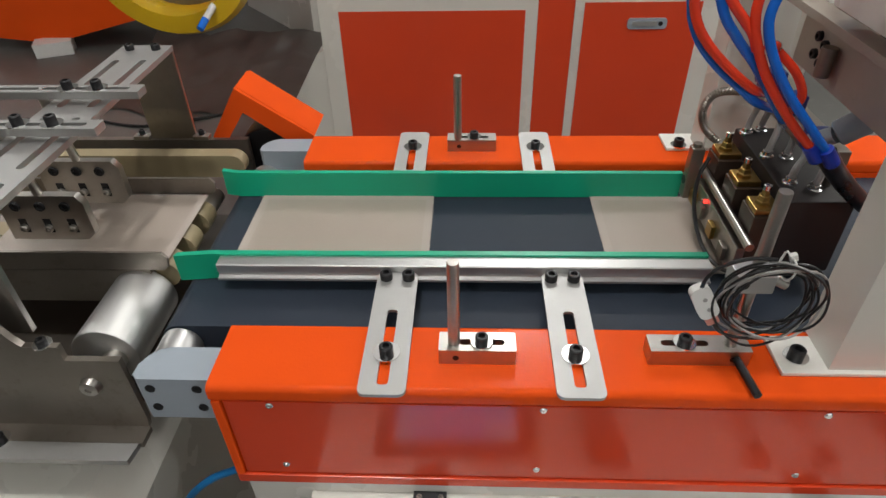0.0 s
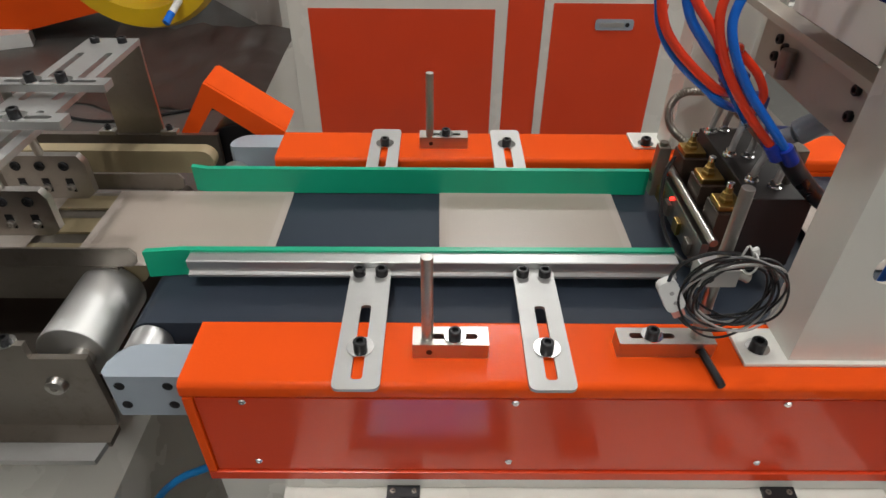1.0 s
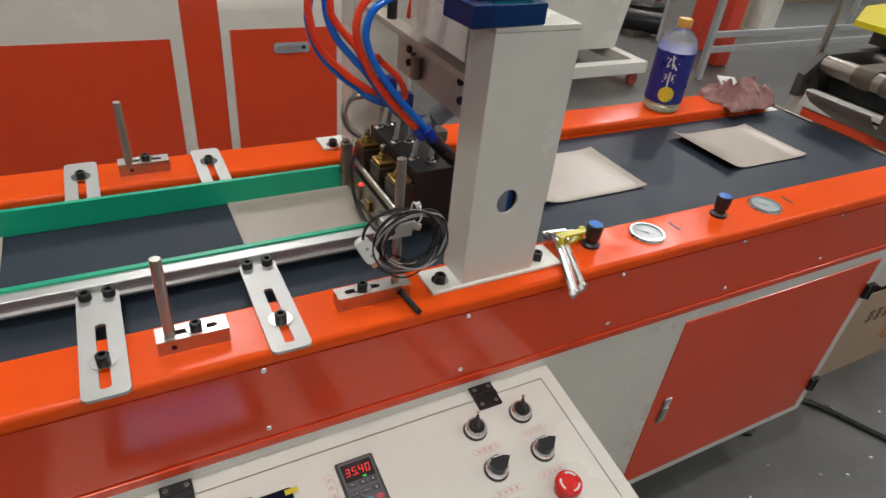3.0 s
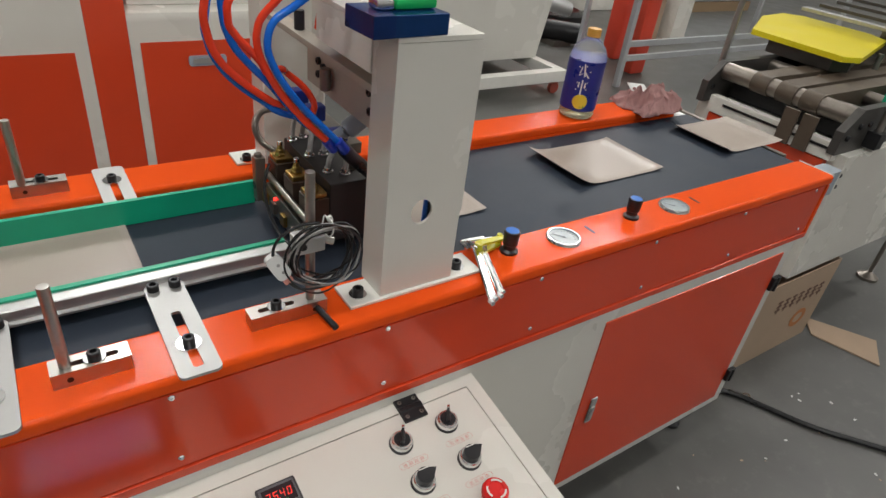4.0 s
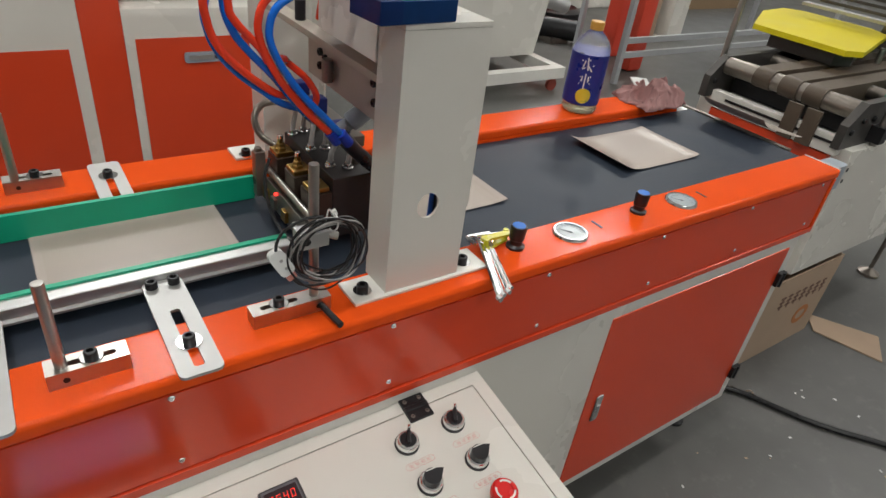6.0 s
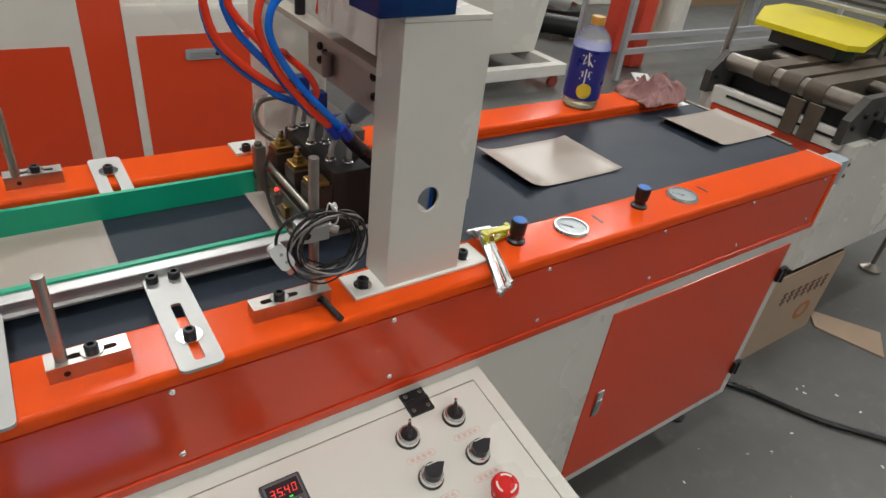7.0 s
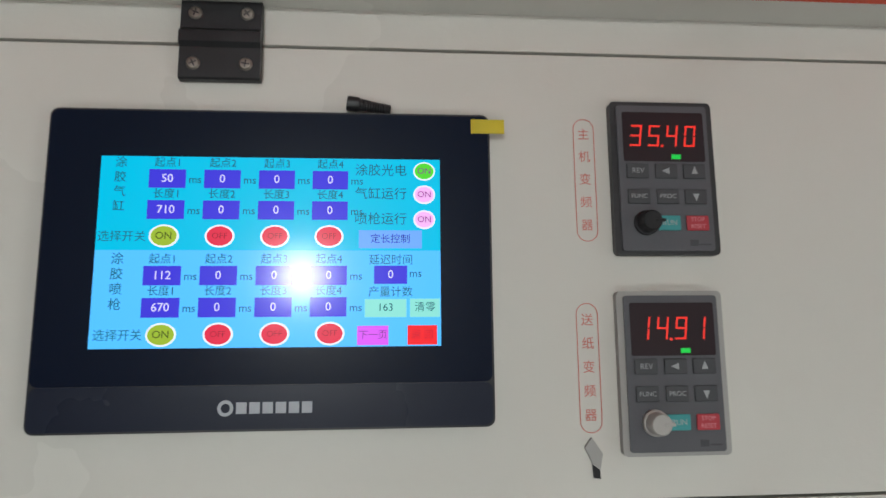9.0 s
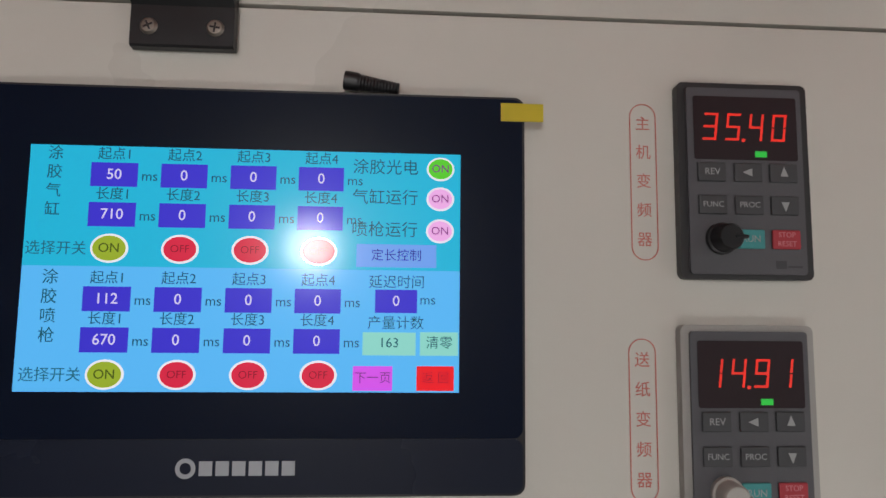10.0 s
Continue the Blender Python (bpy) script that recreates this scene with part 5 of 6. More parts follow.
def bottle():
    x, y, z = 1.221, 0.946, RAIL_Z
    ob = thing("drink_bottle", (x, y, z), "clear plastic drink bottle with a blue lemon label", "bottle")
    pet = bpy.data.materials.new("clear_plastic")
    pet.use_nodes = True
    b = pet.node_tree.nodes["Principled BSDF"]
    b.inputs["Base Color"].default_value = (0.95, 0.96, 0.94, 1)
    b.inputs["Roughness"].default_value, b.inputs["Transmission Weight"].default_value, b.inputs["IOR"].default_value = 0.06, 0.92, 1.2
    nz = pet.node_tree.nodes.new("ShaderNodeTexNoise")
    nz.inputs["Scale"].default_value = 60
    bp = pet.node_tree.nodes.new("ShaderNodeBump")
    bp.inputs["Strength"].default_value, bp.inputs["Distance"].default_value = 0.35, 0.003
    pet.node_tree.links.new(nz.outputs["Fac"], bp.inputs["Height"])
    pet.node_tree.links.new(bp.outputs[0], b.inputs["Normal"])
    bm = B()
    lathe(bm, [(0.034, 0), (0.0415, 0.004), (0.0452, 0.012), (0.0432, 0.02), (0.0452, 0.028), (0.0452, 0.15), (0.0440, 0.158), (0.0375, 0.175), (0.0237, 0.19), (0.0145, 0.197), (0.0145, 0.206)], (x, y, z), 32)
    shell = part("shell", bm, pet, ob, "clear crumpled plastic shell")
    shell.visible_shadow = False
    drink = bpy.data.materials.new("pale_drink")
    drink.use_nodes = True
    db = drink.node_tree.nodes["Principled BSDF"]
    db.inputs["Base Color"].default_value = (0.90, 0.84, 0.58, 1)
    db.inputs["Roughness"].default_value, db.inputs["Transmission Weight"].default_value, db.inputs["IOR"].default_value = 0.04, 0.9, 1.2
    bm = B()
    lathe(bm, [(0.0370, 0.003), (0.0425, 0.006), (0.0425, 0.024), (0.0001, 0.0245)], (x, y, z), 28)
    part("drink", bm, drink, ob, "shallow pale yellow rest of the drink")
    bm = B()
    lathe(bm, [(0.0454, 0.026), (0.0461, 0.028), (0.0461, 0.146), (0.0454, 0.148)], (x, y, z), 36)
    lab = part("label", bm, BLUE_LABEL, ob, "deep blue paper label")
    bm = B()
    lathe(bm, [(0.0165, 0.2), (0.0168, 0.216), (0.0155, 0.219), (0.0001, 0.2195)], (x, y, z), 24)
    part("cap", bm, mat("orange_cap", (0.62, 0.33, 0.06), 0.4), ob, "tan screw cap")
    face = Vector((0.02 - x, -0.12 - y, 0)).normalized()
    side = Vector((-face.y, face.x, 0))

    def on_label(bm, u, v, du, dv, turn, m_bm):
        """A small patch bent round the label."""
        c, s = math.cos(turn), math.sin(turn)
        q = []
        for p, r in ((-du, -dv), (du, -dv), (du, dv), (-du, dv)):
            uu, vv = u + p * c - r * s, v + p * s + r * c
            a = uu / 0.0465
            d = face * math.cos(a) + side * math.sin(a)
            q.append(m_bm.verts.new(Vector((x, y, z + vv)) + d * 0.0465))
        m_bm.faces.new(q)
    bm = B()
    for v0, strokes in ((0.122, ((-0.004, 0.010, 0.007, 0.0012, 0.2), (0.002, 0.004, 0.008, 0.0012, -0.2), (-0.003, -0.002, 0.006, 0.0014, 0.5), (0.005, -0.004, 0.005, 0.0013, -0.9), (0.0, 0.004, 0.0012, 0.011, 0.15), (-0.006, 0.004, 0.001, 0.006, -0.2))), (0.086, ((0.0, 0.008, 0.009, 0.0012, 0.1), (0.0, 0.002, 0.007, 0.0012, 0.1), (0.0, -0.004, 0.009, 0.0013, 0.1), (0.0, 0.0, 0.0012, 0.013, 0.0), (-0.005, 0.004, 0.001, 0.005, 0), (0.005, 0.004, 0.001, 0.005, 0)))):
        for u, v, du, dv, tn in strokes:
            on_label(None, 1.5 * u, v0 + 1.4 * v, 1.5 * du, 1.4 * dv, tn, bm)
    part("brush_strokes", bm, WHITE_PLATE, lab, "white brushed strokes")
    bm = B()
    for ring in range(6):
        for k in range(14):
            a = 2 * math.pi * k / 14
            on_label(None, 0.004 + 0.003 * (ring + 0.5) * math.cos(a), 0.05 + 0.003 * (ring + 0.5) * math.sin(a), 0.0042, 0.002, a + math.pi / 2, bm)
    part("printed_lemon", bm, mat("lemon_yellow", (0.75, 0.55, 0.04), 0.35), lab, "yellow printed lemon")
    bm = B()
    for k in range(3):
        on_label(None, 0.008 + 0.004 * k, 0.037 + 0.001 * k, 0.004, 0.0016, 0.4 * k, bm)
    part("printed_leaf", bm, mat("leaf_green", (0.10, 0.25, 0.03), 0.4), lab)


bottle()


def rag():
    """A crumpled cloth: folds heaped by noise."""
    bm = B()
    n = 84
    g = []
    for i in range(n + 1):
        row = []
        for j in range(n + 1):
            u, v = 2 * i / n - 1, 2 * j / n - 1
            r = math.sqrt(u * u + v * v)
            p = Vector((u * 2.1, v * 2.1, 3.0))
            w = 1 + 0.22 * noise.noise(p * 0.8)
            q = p + 0.7 * Vector((noise.noise(p * 0.7), noise.noise(p * 0.7 + Vector((4, 4, 4))), 0))
            fold = (1 - abs(noise.noise(Vector((q.x * 1.3 + q.y * 0.5, q.y * 0.6, 1)))) * 2.2) + 0.42 * (1 - 2.2 * abs(noise.noise(Vector((q.x * 2.1 - q.y * 1.5, q.y * 1.2, 7)))))
            h = max(0.0, 1 - min(1, max(abs(u), abs(v))) ** 4) * (0.012 + 0.044 * max(0.0, fold)) * (0.75 + 0.5 * noise.noise(p * 0.5))
            row.append(bm.verts.new((1.495 + 0.085 * u * w + 0.012 * noise.noise(p * 2), 0.945 + 0.068 * v * w + 0.012 * noise.noise(p * 2 + Vector((9, 9, 9))), RAIL_Z + 0.001 + h)))
        g.append(row)
    for i in range(n):
        for j in range(n):
            bm.faces.new((g[i][j], g[i + 1][j], g[i + 1][j + 1], g[i][j + 1]))
    cloth = mat("pink_cloth", (0.33, 0.18, 0.17), 0.9, vary=0.2, scale=35, bump=0.6, bump_scale=450, stain=0.45, stain_color=(0.10, 0.06, 0.055))
    ob = tagged(part("cleaning_rag", bm, cloth, smooth=80), "crumpled dusty pink cleaning rag on the rail", "rag")
    s = ob.modifiers.new("thickness", "SOLIDIFY")
    s.thickness = 0.002
    bm = B()
    box(bm, -0.03, 0.03, -0.024, 0.024, 0, 0.003, 0.001, m=Matrix.Translation((1.487, 0.975, RAIL_Z + 0.034)) @ Euler((0.42, 0.1, -0.2)).to_matrix().to_4x4())
    tagged(part("white_card", bm, WHITE_PLASTIC), "white folded card tucked on the rag", "card")


rag()


def box_and_lighter():
    ob = thing("cigarette_box", (0.405, 0.50, 1.2330), "dark blue foil cardboard box on the gantry", "box")
    m = Matrix.Translation((0.403, 0.497, 1.2331)) @ Matrix.Rotation(radians(4), 4, "Z")
    blue = mat("blue_foil", (0.008, 0.05, 0.19), 0.18, metal=0.5, vary=0.35, scale=30)
    bm = B()
    box(bm, -0.05, 0.05, -0.03, 0.03, 0, 0.024, 0.0015, m=m)
    part("carton", bm, blue, ob)
    bm = B()
    box(bm, -0.0505, -0.022, -0.0305, 0.0305, -0.0001, 0.0245, 0.0015, m=m)
    part("lid", bm, mat("deep_blue_foil", (0.006, 0.03, 0.14), 0.2, metal=0.4, vary=0.3, scale=30), ob)
    lt = thing("lighter", (0.42, 0.495, 1.2571), "transparent green plastic lighter with a metal top", "lighter")
    bm = B()
    box(bm, -0.012, 0.045, -0.012, 0.012, 0.0245, 0.036, 0.004, m=m)
    part("body", bm, mat("green_lighter", (0.01, 0.42, 0.10), 0.12, vary=0.1), lt)
    bm = B()
    box(bm, -0.034, -0.0125, -0.011, 0.011, 0.0248, 0.0355, 0.003, m=m)
    part("metal_top", bm, CHROME, lt)


box_and_lighter()


# ---- sheet feeder ahead of the table ----
TAN_BELT = mat("tan_belt", (0.30, 0.24, 0.14), 0.5, vary=0.12, scale=20, bump=0.15, bump_scale=300, stain=0.2, stain_color=(0.14, 0.11, 0.07))


def slotted_arm(parent, name, x0, x1, y0, y1, z, slots, material=PLATE_STEEL, t=0.008):
    bm = B()
    sheet(bm, outline_round(x0, x1, y0, y1, 0.0015, 2), [outline_round(*s, min(s[1] - s[0], s[3] - s[2]) * 0.49) for s in slots], z, z + t)
    return part(name, bm, material, parent)


def feeder():
    ob = thing("sheet_feeder", (-0.8, 0.75, 0), "steel sheet feeder on a cream base with tan belts", "feeder")
    bm = B()
    prism(bm, [(-2.5, 0.12), (-0.40, 0.12), (-0.405, 0.60), (-0.46, 0.64), (-2.5, 0.64)], "y", 0.43, 1.05)
    part("base", bm, CREAM, ob)
    bm = B()
    box(bm, -2.5, -0.47, 0.36, 0.43, 0.60, 0.655, 0.003)
    part("front_ledge", bm, CREAM, ob)
    # dark plate added over the base for the shade inside the feeder
    bm = B()
    box(bm, -2.5, -0.41, 0.506, 0.99, 0.70, 0.712)
    part("shade_plate", bm, mat("feeder_shade", (0.06, 0.05, 0.04), 0.5, vary=0.3, scale=10, stain=0.3, stain_color=(0.03, 0.025, 0.02)), ob, "dark plate standing in for the shade under the belts")
    # folded side plate
    bm = B()
    prism(bm, [(-2.5, 0.727), (-0.369, 0.727), (-0.366, 0.742), (-0.367, 0.847), (-0.430, 0.847), (-0.430, 0.868), (-0.471, 0.868), (-0.48, 0.88), (-0.54, 1.0), (-2.5, 1.0)], "y", 0.497, 0.505)
    prism(bm, [(-2.5, 0.722), (-0.366, 0.722), (-0.366, 0.73), (-2.5, 0.73)], "y", 0.472, 0.497)
    sp = part("side_plate", bm, DARK_STEEL, ob, "folded oiled steel side plate")
    # flange of the same plate, in paler steel to show it lit
    bm = B()
    prism(bm, [(-2.5, 0.4715), (-0.370, 0.4715), (-0.374, 0.447), (-2.5, 0.447)], "z", 0.7222, 0.7302)
    part("bottom_flange", bm, PLATE_STEEL, sp, "folded bottom flange, coloured paler for the light on it")
    bm = B()
    lathe(bm, [(0.0125, 0), (0.0125, 0.002), (0.0105, 0.008), (0.004, 0.009), (0.0035, 0.006)], (-0.413, 0.497, 0.806), 20, (0, -1, 0))
    part("axle_screw", bm, STEEL, sp)
    bolt(sp, -0.545, 0.472, 0.73, 0.008, 0.008, 0.014)
    bolt(sp, -0.45, 0.503, 0.867, 0.006, 0.007, 0.0105)
    bm = B()
    cyl(bm, (-0.420, 0.545, 0.802), (-0.420, 0.668, 0.802), 0.0425, n=48, bevel=0.003)
    part("drive_roller", bm, mat("turned_steel", (0.76, 0.76, 0.75), 0.54, metal=1.0, vary=0.06, scale=12, bump=0.1, bump_scale=220, stretch=(1, 0.1, 1), rough_vary=0.08), ob, "bright turned steel roller")
    bm = B()
    cyl(bm, (-0.408, 0.506, 0.800), (-0.408, 0.92, 0.800), 0.015, n=20)
    part("axle", bm, STEEL, ob)
    # feed belts with rounded noses
    for y in (0.69, 0.75, 0.81):
        bm = B()
        r = 0.021
        prof = [(-0.39 + r * math.cos(radians(90 - 15 * k)), 0.8285 + r * math.sin(radians(90 - 15 * k))) for k in range(13)] + [(-2.45, 0.8075), (-2.45, 0.8495)]
        prism(bm, [(p, q) for p, q in prof], "y", y - 0.017, y + 0.017)
        part("feed_belt", bm, TAN_BELT, ob)
    bm = B()
    r = 0.02
    prof = [(-0.365 + r * math.cos(radians(90 - 15 * k)), 0.857 + r * math.sin(radians(90 - 15 * k))) for k in range(13)] + [(-2.45, 0.837), (-2.45, 0.877)]
    prism(bm, prof, "y", 0.918, 0.943)
    part("side_belt", bm, TAN_BELT, ob)
    bm = B()
    box(bm, -2.45, -0.40, 0.66, 0.84, 0.79, 0.846)
    part("feed_bed", bm, DARK_STEEL, ob)
    # side strips that steer the sheets
    for y in (0.842, 0.655):
        bm = B()
        prism(bm, [(-2.45, 0.8525), (-0.375, 0.8525), (-0.368, 0.858), (-0.366, 0.872), (-0.372, 0.8805), (-2.45, 0.8805)], "y", y - 0.002, y + 0.002)
        part("side_strip", bm, DARK_STEEL, ob)
    bm = B()
    prism(bm, [(-2.5, 0.80), (-0.36, 0.80), (-0.36, 0.868), (-2.5, 0.868)], "y", 0.992, 1.004)
    bp = part("back_plate", bm, DARK_STEEL, ob)
    for x in (-0.545, -0.44):
        bm = B()
        box(bm, x - 0.014, x + 0.014, 0.988, 1.004, 0.8682, 0.876, 0.001)
        part("tab", bm, STEEL, bp)
        bolt(bp, x, 0.997, 0.876, 0.005, 0.007, 0.008)
    bm = B()
    box(bm, -0.53, -0.45, 0.996, 1.002, 0.868, 1.022, 0.001)
    part("upright", bm, STEEL, ob, "upright stainless plate")
    bm = B()
    box(bm, -0.52, -0.47, 0.52, 0.528, 0.868, 1.022, 0.001)
    part("upright", bm, STEEL, ob)
    arm = slotted_arm(ob, "slotted_arm", -0.53, -0.45, 0.44, 1.004, 1.022, [(-0.516, -0.506, 0.46, 0.58), (-0.474, -0.464, 0.46, 0.58), (-0.516, -0.506, 0.61, 0.74), (-0.474, -0.464, 0.61, 0.74), (-0.516, -0.506, 0.77, 0.94), (-0.474, -0.464, 0.77, 0.94)])
    for x in (-0.511, -0.469):
        bolt(arm, x, 0.985, 1.030, 0.0070, 0.009, 0)
    for y, x1, xb in ((0.788, -0.402, (-0.500, -0.460)), (0.683, -0.407, (-0.505, -0.463))):
        a = slotted_arm(ob, "cross_arm", -0.95, x1, y - 0.012, y + 0.012, 1.0385, [(-0.66, -0.54, y - 0.004, y + 0.004), (-0.535, x1 - 0.015, y - 0.004, y + 0.004)], t=0.010)
        for x in xb:
            bolt(a, x, y, 1.0485, 0.0068, 0.010, 0.0130)
    for x0, x1, y in ((-0.600, -0.478, 0.80), (-0.602, -0.484, 0.708)):
        bm = B()
        prism(bm, [(x0, 0.866), (x1 - 0.012, 0.866), (x1, 0.876), (x1, 0.924), (x1 - 0.008, 0.936), (x0, 0.936)], "y", y - 0.006, y + 0.006)
        pb = part("pusher_plate", bm, STEEL, ob, "thick bolted steel pusher plate")
        for k in range(3):
            bx = x0 + 0.024 + 0.034 * k
            bm = B()
            lathe(bm, [(0.0072, 0), (0.0072, 0.002), (0.0062, 0.003), (0.0038, 0.003), (0.0034, 0.001)], (bx, y - 0.006, 0.920), 14, (0, -1, 0))
            part("bolt", bm, BLACK, pb)
            bm = B()
            box(bm, bx - 0.0052, bx + 0.0052, y - 0.0066, y - 0.006, 0.878, 0.900)
            part("slot", bm, BLACK, pb)
            bm = B()
            lathe(bm, [(0.0058, 0), (0.0058, 0.005), (0.0048, 0.006), (0.0028, 0.006), (0.0026, 0.003)], (bx, y - 0.0066, 0.886), 14, (0, -1, 0))
            part("bolt", bm, STEEL, pb)
        bm = B()
        cyl(bm, ((x0 + x1) / 2, y, 0.936), ((x0 + x1) / 2, y - 0.014, 1.0385), 0.006, n=12)
        part("hanger", bm, STEEL, ob)


feeder()


def belt_guard():
    ob = thing("drive_guard", (-0.3, 1.05, 0.7), "orange folded drive guard behind the table", "guard")
    for a, b in (((-0.366, 0.954), (-0.245, 0.868)), ((-0.366, 0.954), (-0.424, 0.862))):
        d = (Vector(b) - Vector(a)).normalized()
        nrm = Vector((-d.y, d.x)) * 0.0035
        bm = B()
        prism(bm, [tuple(Vector(a) - nrm), tuple(Vector(b) - nrm), tuple(Vector(b) + nrm), tuple(Vector(a) + nrm)], "y", 1.008, 1.085)
        part("cover", bm, ORANGE, ob)
    bm = B()
    prism(bm, [(-0.366, 0.958), (-0.243, 0.871), (-0.260, 0.838), (-0.360, 0.915), (-0.410, 0.845), (-0.426, 0.862)], "y", 1.0, 1.0065)
    part("front_lip", bm, ORANGE, ob)
    bm = B()
    cyl(bm, (-0.335, 1.02, 0.815), (-0.335, 1.08, 0.815), 0.06, n=30, bevel=0.006)
    box(bm, -0.40, -0.28, 1.02, 1.08, 0.60, 0.80)
    part("drive_wheel", bm, BLACK, ob)


belt_guard()


# ---- cabinets behind ----
def back_cabinet():
    y = 2.62
    ob = thing("machine_cabinet", (0.24, 3.0, 0), "large cream machine cabinet with red doors", "cabinet")
    bm = B()
    box(bm, -0.600, 0.298, y, y + 0.8, 0.0, 1.5, 0.004)
    part("body_left", bm, CREAM, ob)
    bm = B()
    box(bm, 0.2982, 0.445, y + 0.004, y + 0.8, 0.0, 1.5, 0.002)
    part("red_column", bm, PANEL_RED, ob)
    bm = B()
    prism(bm, [(y, 0.0), (y, 0.709), (y + 0.015, 0.742), (y + 0.06, 0.759), (y + 0.8, 0.759), (y + 0.8, 0.0)], "x", 0.4452, 1.045)
    part("body_right", bm, CREAM, ob)
    bm = B()
    box(bm, 0.462, 1.03, y + 0.07, y + 0.8, 0.760, 1.294, 0.006)
    part("upper_box", bm, WHITE_PLATE, ob)
    for x0, x1, z1 in ((-0.516, 0.247, 0.605), (0.482, 0.947, 0.632)):
        bm = B()
        box(bm, x0, x1, y - 0.004, y - 0.0005, 0.02, z1, 0.001)
        d = part("door", bm, PANEL_RED, ob, "red sheet steel door")
        if x0 > 0:
            bm = B()
            sheet(bm, outline_round(0.660, 0.817, 0.528, 0.571, 0.012), [], 0, 0.008, Matrix.Translation((0, y - 0.004, 0)) @ Matrix.Rotation(radians(90), 4, "X"))
            h = part("handle", bm, GREY_CAST, d, "grey flush lock handle")
            bm = B()
            sheet(bm, outline_round(0.678, 0.777, 0.540, 0.559, 0.005), [], 0, 0.003, Matrix.Translation((0, y - 0.012, 0)) @ Matrix.Rotation(radians(90), 4, "X"))
            part("lever", bm, PLATE_STEEL, h)
            bm = B()
            cyl(bm, (0.791, y - 0.011, 0.550), (0.791, y - 0.0145, 0.550), 0.009, n=18)
            part("lock", bm, BLACK, h)
    bm = B()
    prism(bm, [(-0.77, 0.0), (-0.601, 0.0), (-0.601, 0.44), (-0.635, 0.42), (-0.77, 0.20)], "y", y + 0.02, y + 0.6)
    part("side_skirt", bm, CREAM, ob)


back_cabinet()


def far_left():
    ob = thing("orange_machine", (-2.4, 4.4, 0), "orange and cream machine standing at the back", "machine")
    bm = B()
    prism(bm, [(-3.3, 0.12), (-2.65, 0.05), (-1.6, 0.30), (-1.55, 1.6), (-3.3, 1.6)], "y", 3.9, 4.6)
    part("orange_body", bm, ORANGE, ob)
    bm = B()
    prism(bm, [(-0.98, 4.02), (-1.67, 4.86), (-0.9, 5.5), (-0.2, 4.66)], "z", 0.0, 1.4)
    part("cream_body", bm, CREAM, ob)
    bm = B()
    box(bm, -1.60, -1.16, 4.2, 4.6, 0.45, 1.3, 0.001)
    part("red_panel", bm, PANEL_RED, ob)
    bm = B()
    yellow = mat("yellow_enamel", (0.66, 0.42, 0.01), 0.3, vary=0.06, scale=10)
    c = Vector((-0.99, 2.2, 0.97))
    n = 48
    rings = []
    for k in range(n):
        a = 2 * math.pi * k / n
        rings.append([bm.verts.new(c + Vector((r * math.cos(a), dy, r * math.sin(a) * 1.05))) for r, dy in ((0.24, 0), (0.30, 0.01), (0.315, 0.05), (0.305, 0.14), (0.24, 0.15))])
    for k in range(n):
        p, q = rings[k], rings[(k + 1) % n]
        for j in range(5):
            bm.faces.new((p[j], q[j], q[(j + 1) % 5], p[(j + 1) % 5]))
    wheel = thing("wheel_guard", (-0.99, 2.25, 0), "yellow round wheel guard on a stand", "guard")
    part("ring", bm, yellow, wheel)
    bm = B()
    cyl(bm, (-0.99, 2.3, 0.97), (-0.99, 3.45, 0.97), 0.03, n=18)
    part("axle", bm, DARK_STEEL, wheel)
    bm = B()
    lathe(bm, [(0.245, 0), (0.245, 0.01), (0.04, 0.012), (0.04, 0.03)], (-0.99, 2.31, 0.97), 40, (0, 1, 0))
    part("web", bm, DARK_STEEL, wheel)
    bm = B()
    cyl(bm, (-0.878, 2.16, 0.72), (-0.858, 2.21, 0.752), 0.012, n=14)
    part("handle", bm, WHITE_PLASTIC, wheel, "white handle with a blue end")
    bm = B()
    cyl(bm, (-0.891, 2.125, 0.697), (-0.878, 2.16, 0.72), 0.0125, n=14)
    part("handle_end", bm, HOSE_BLUE, wheel)
    bm = B()
    nx, ny = 30, 16
    g = [[bm.verts.new((-1.95 + 1.55 * i / nx, 2.95 + 0.95 * j / ny + 0.12 * noise.noise(Vector((i * 0.2, 0, 0))), 0.004 + 0.05 * abs(noise.noise(Vector((i * 0.35, j * 0.35, 1)))) + (0.10 * (j / ny) ** 2))) for j in range(ny + 1)] for i in range(nx + 1)]
    for i in range(nx):
        for j in range(ny):
            bm.faces.new((g[i][j], g[i + 1][j], g[i + 1][j + 1], g[i][j + 1]))
    tagged(part("black_sheeting", bm, mat("black_sheeting", (0.042, 0.036, 0.031), 0.5, vary=0.3, scale=5, bump=0.3, bump_scale=20), smooth=60), "crumpled dark plastic sheeting on the floor", "sheeting")
    bm = B()
    box(bm, -0.11, 0.11, -0.07, 0.07, 0, 0.085, 0.003, m=Matrix.Translation((-2.62, 3.86, 0)) @ Matrix.Rotation(0.4, 4, "Z"))
    tagged(part("white_carton", bm, WHITE_PLASTIC), "small white carton on the floor", "box")
    bm = B()
    tube(bm, [(-2.6, 2.2, 0.008), (-2.2, 2.9, 0.008), (-1.6, 2.8, 0.008), (-1.1, 2.95, 0.008), (-0.75, 2.6, 0.008)], 0.008, 10, 8)
    tagged(part("floor_cable", bm, HOSE_BLACK), "thin black cable lying on the floor", "cable", "cables on the floor")
    bm = B()
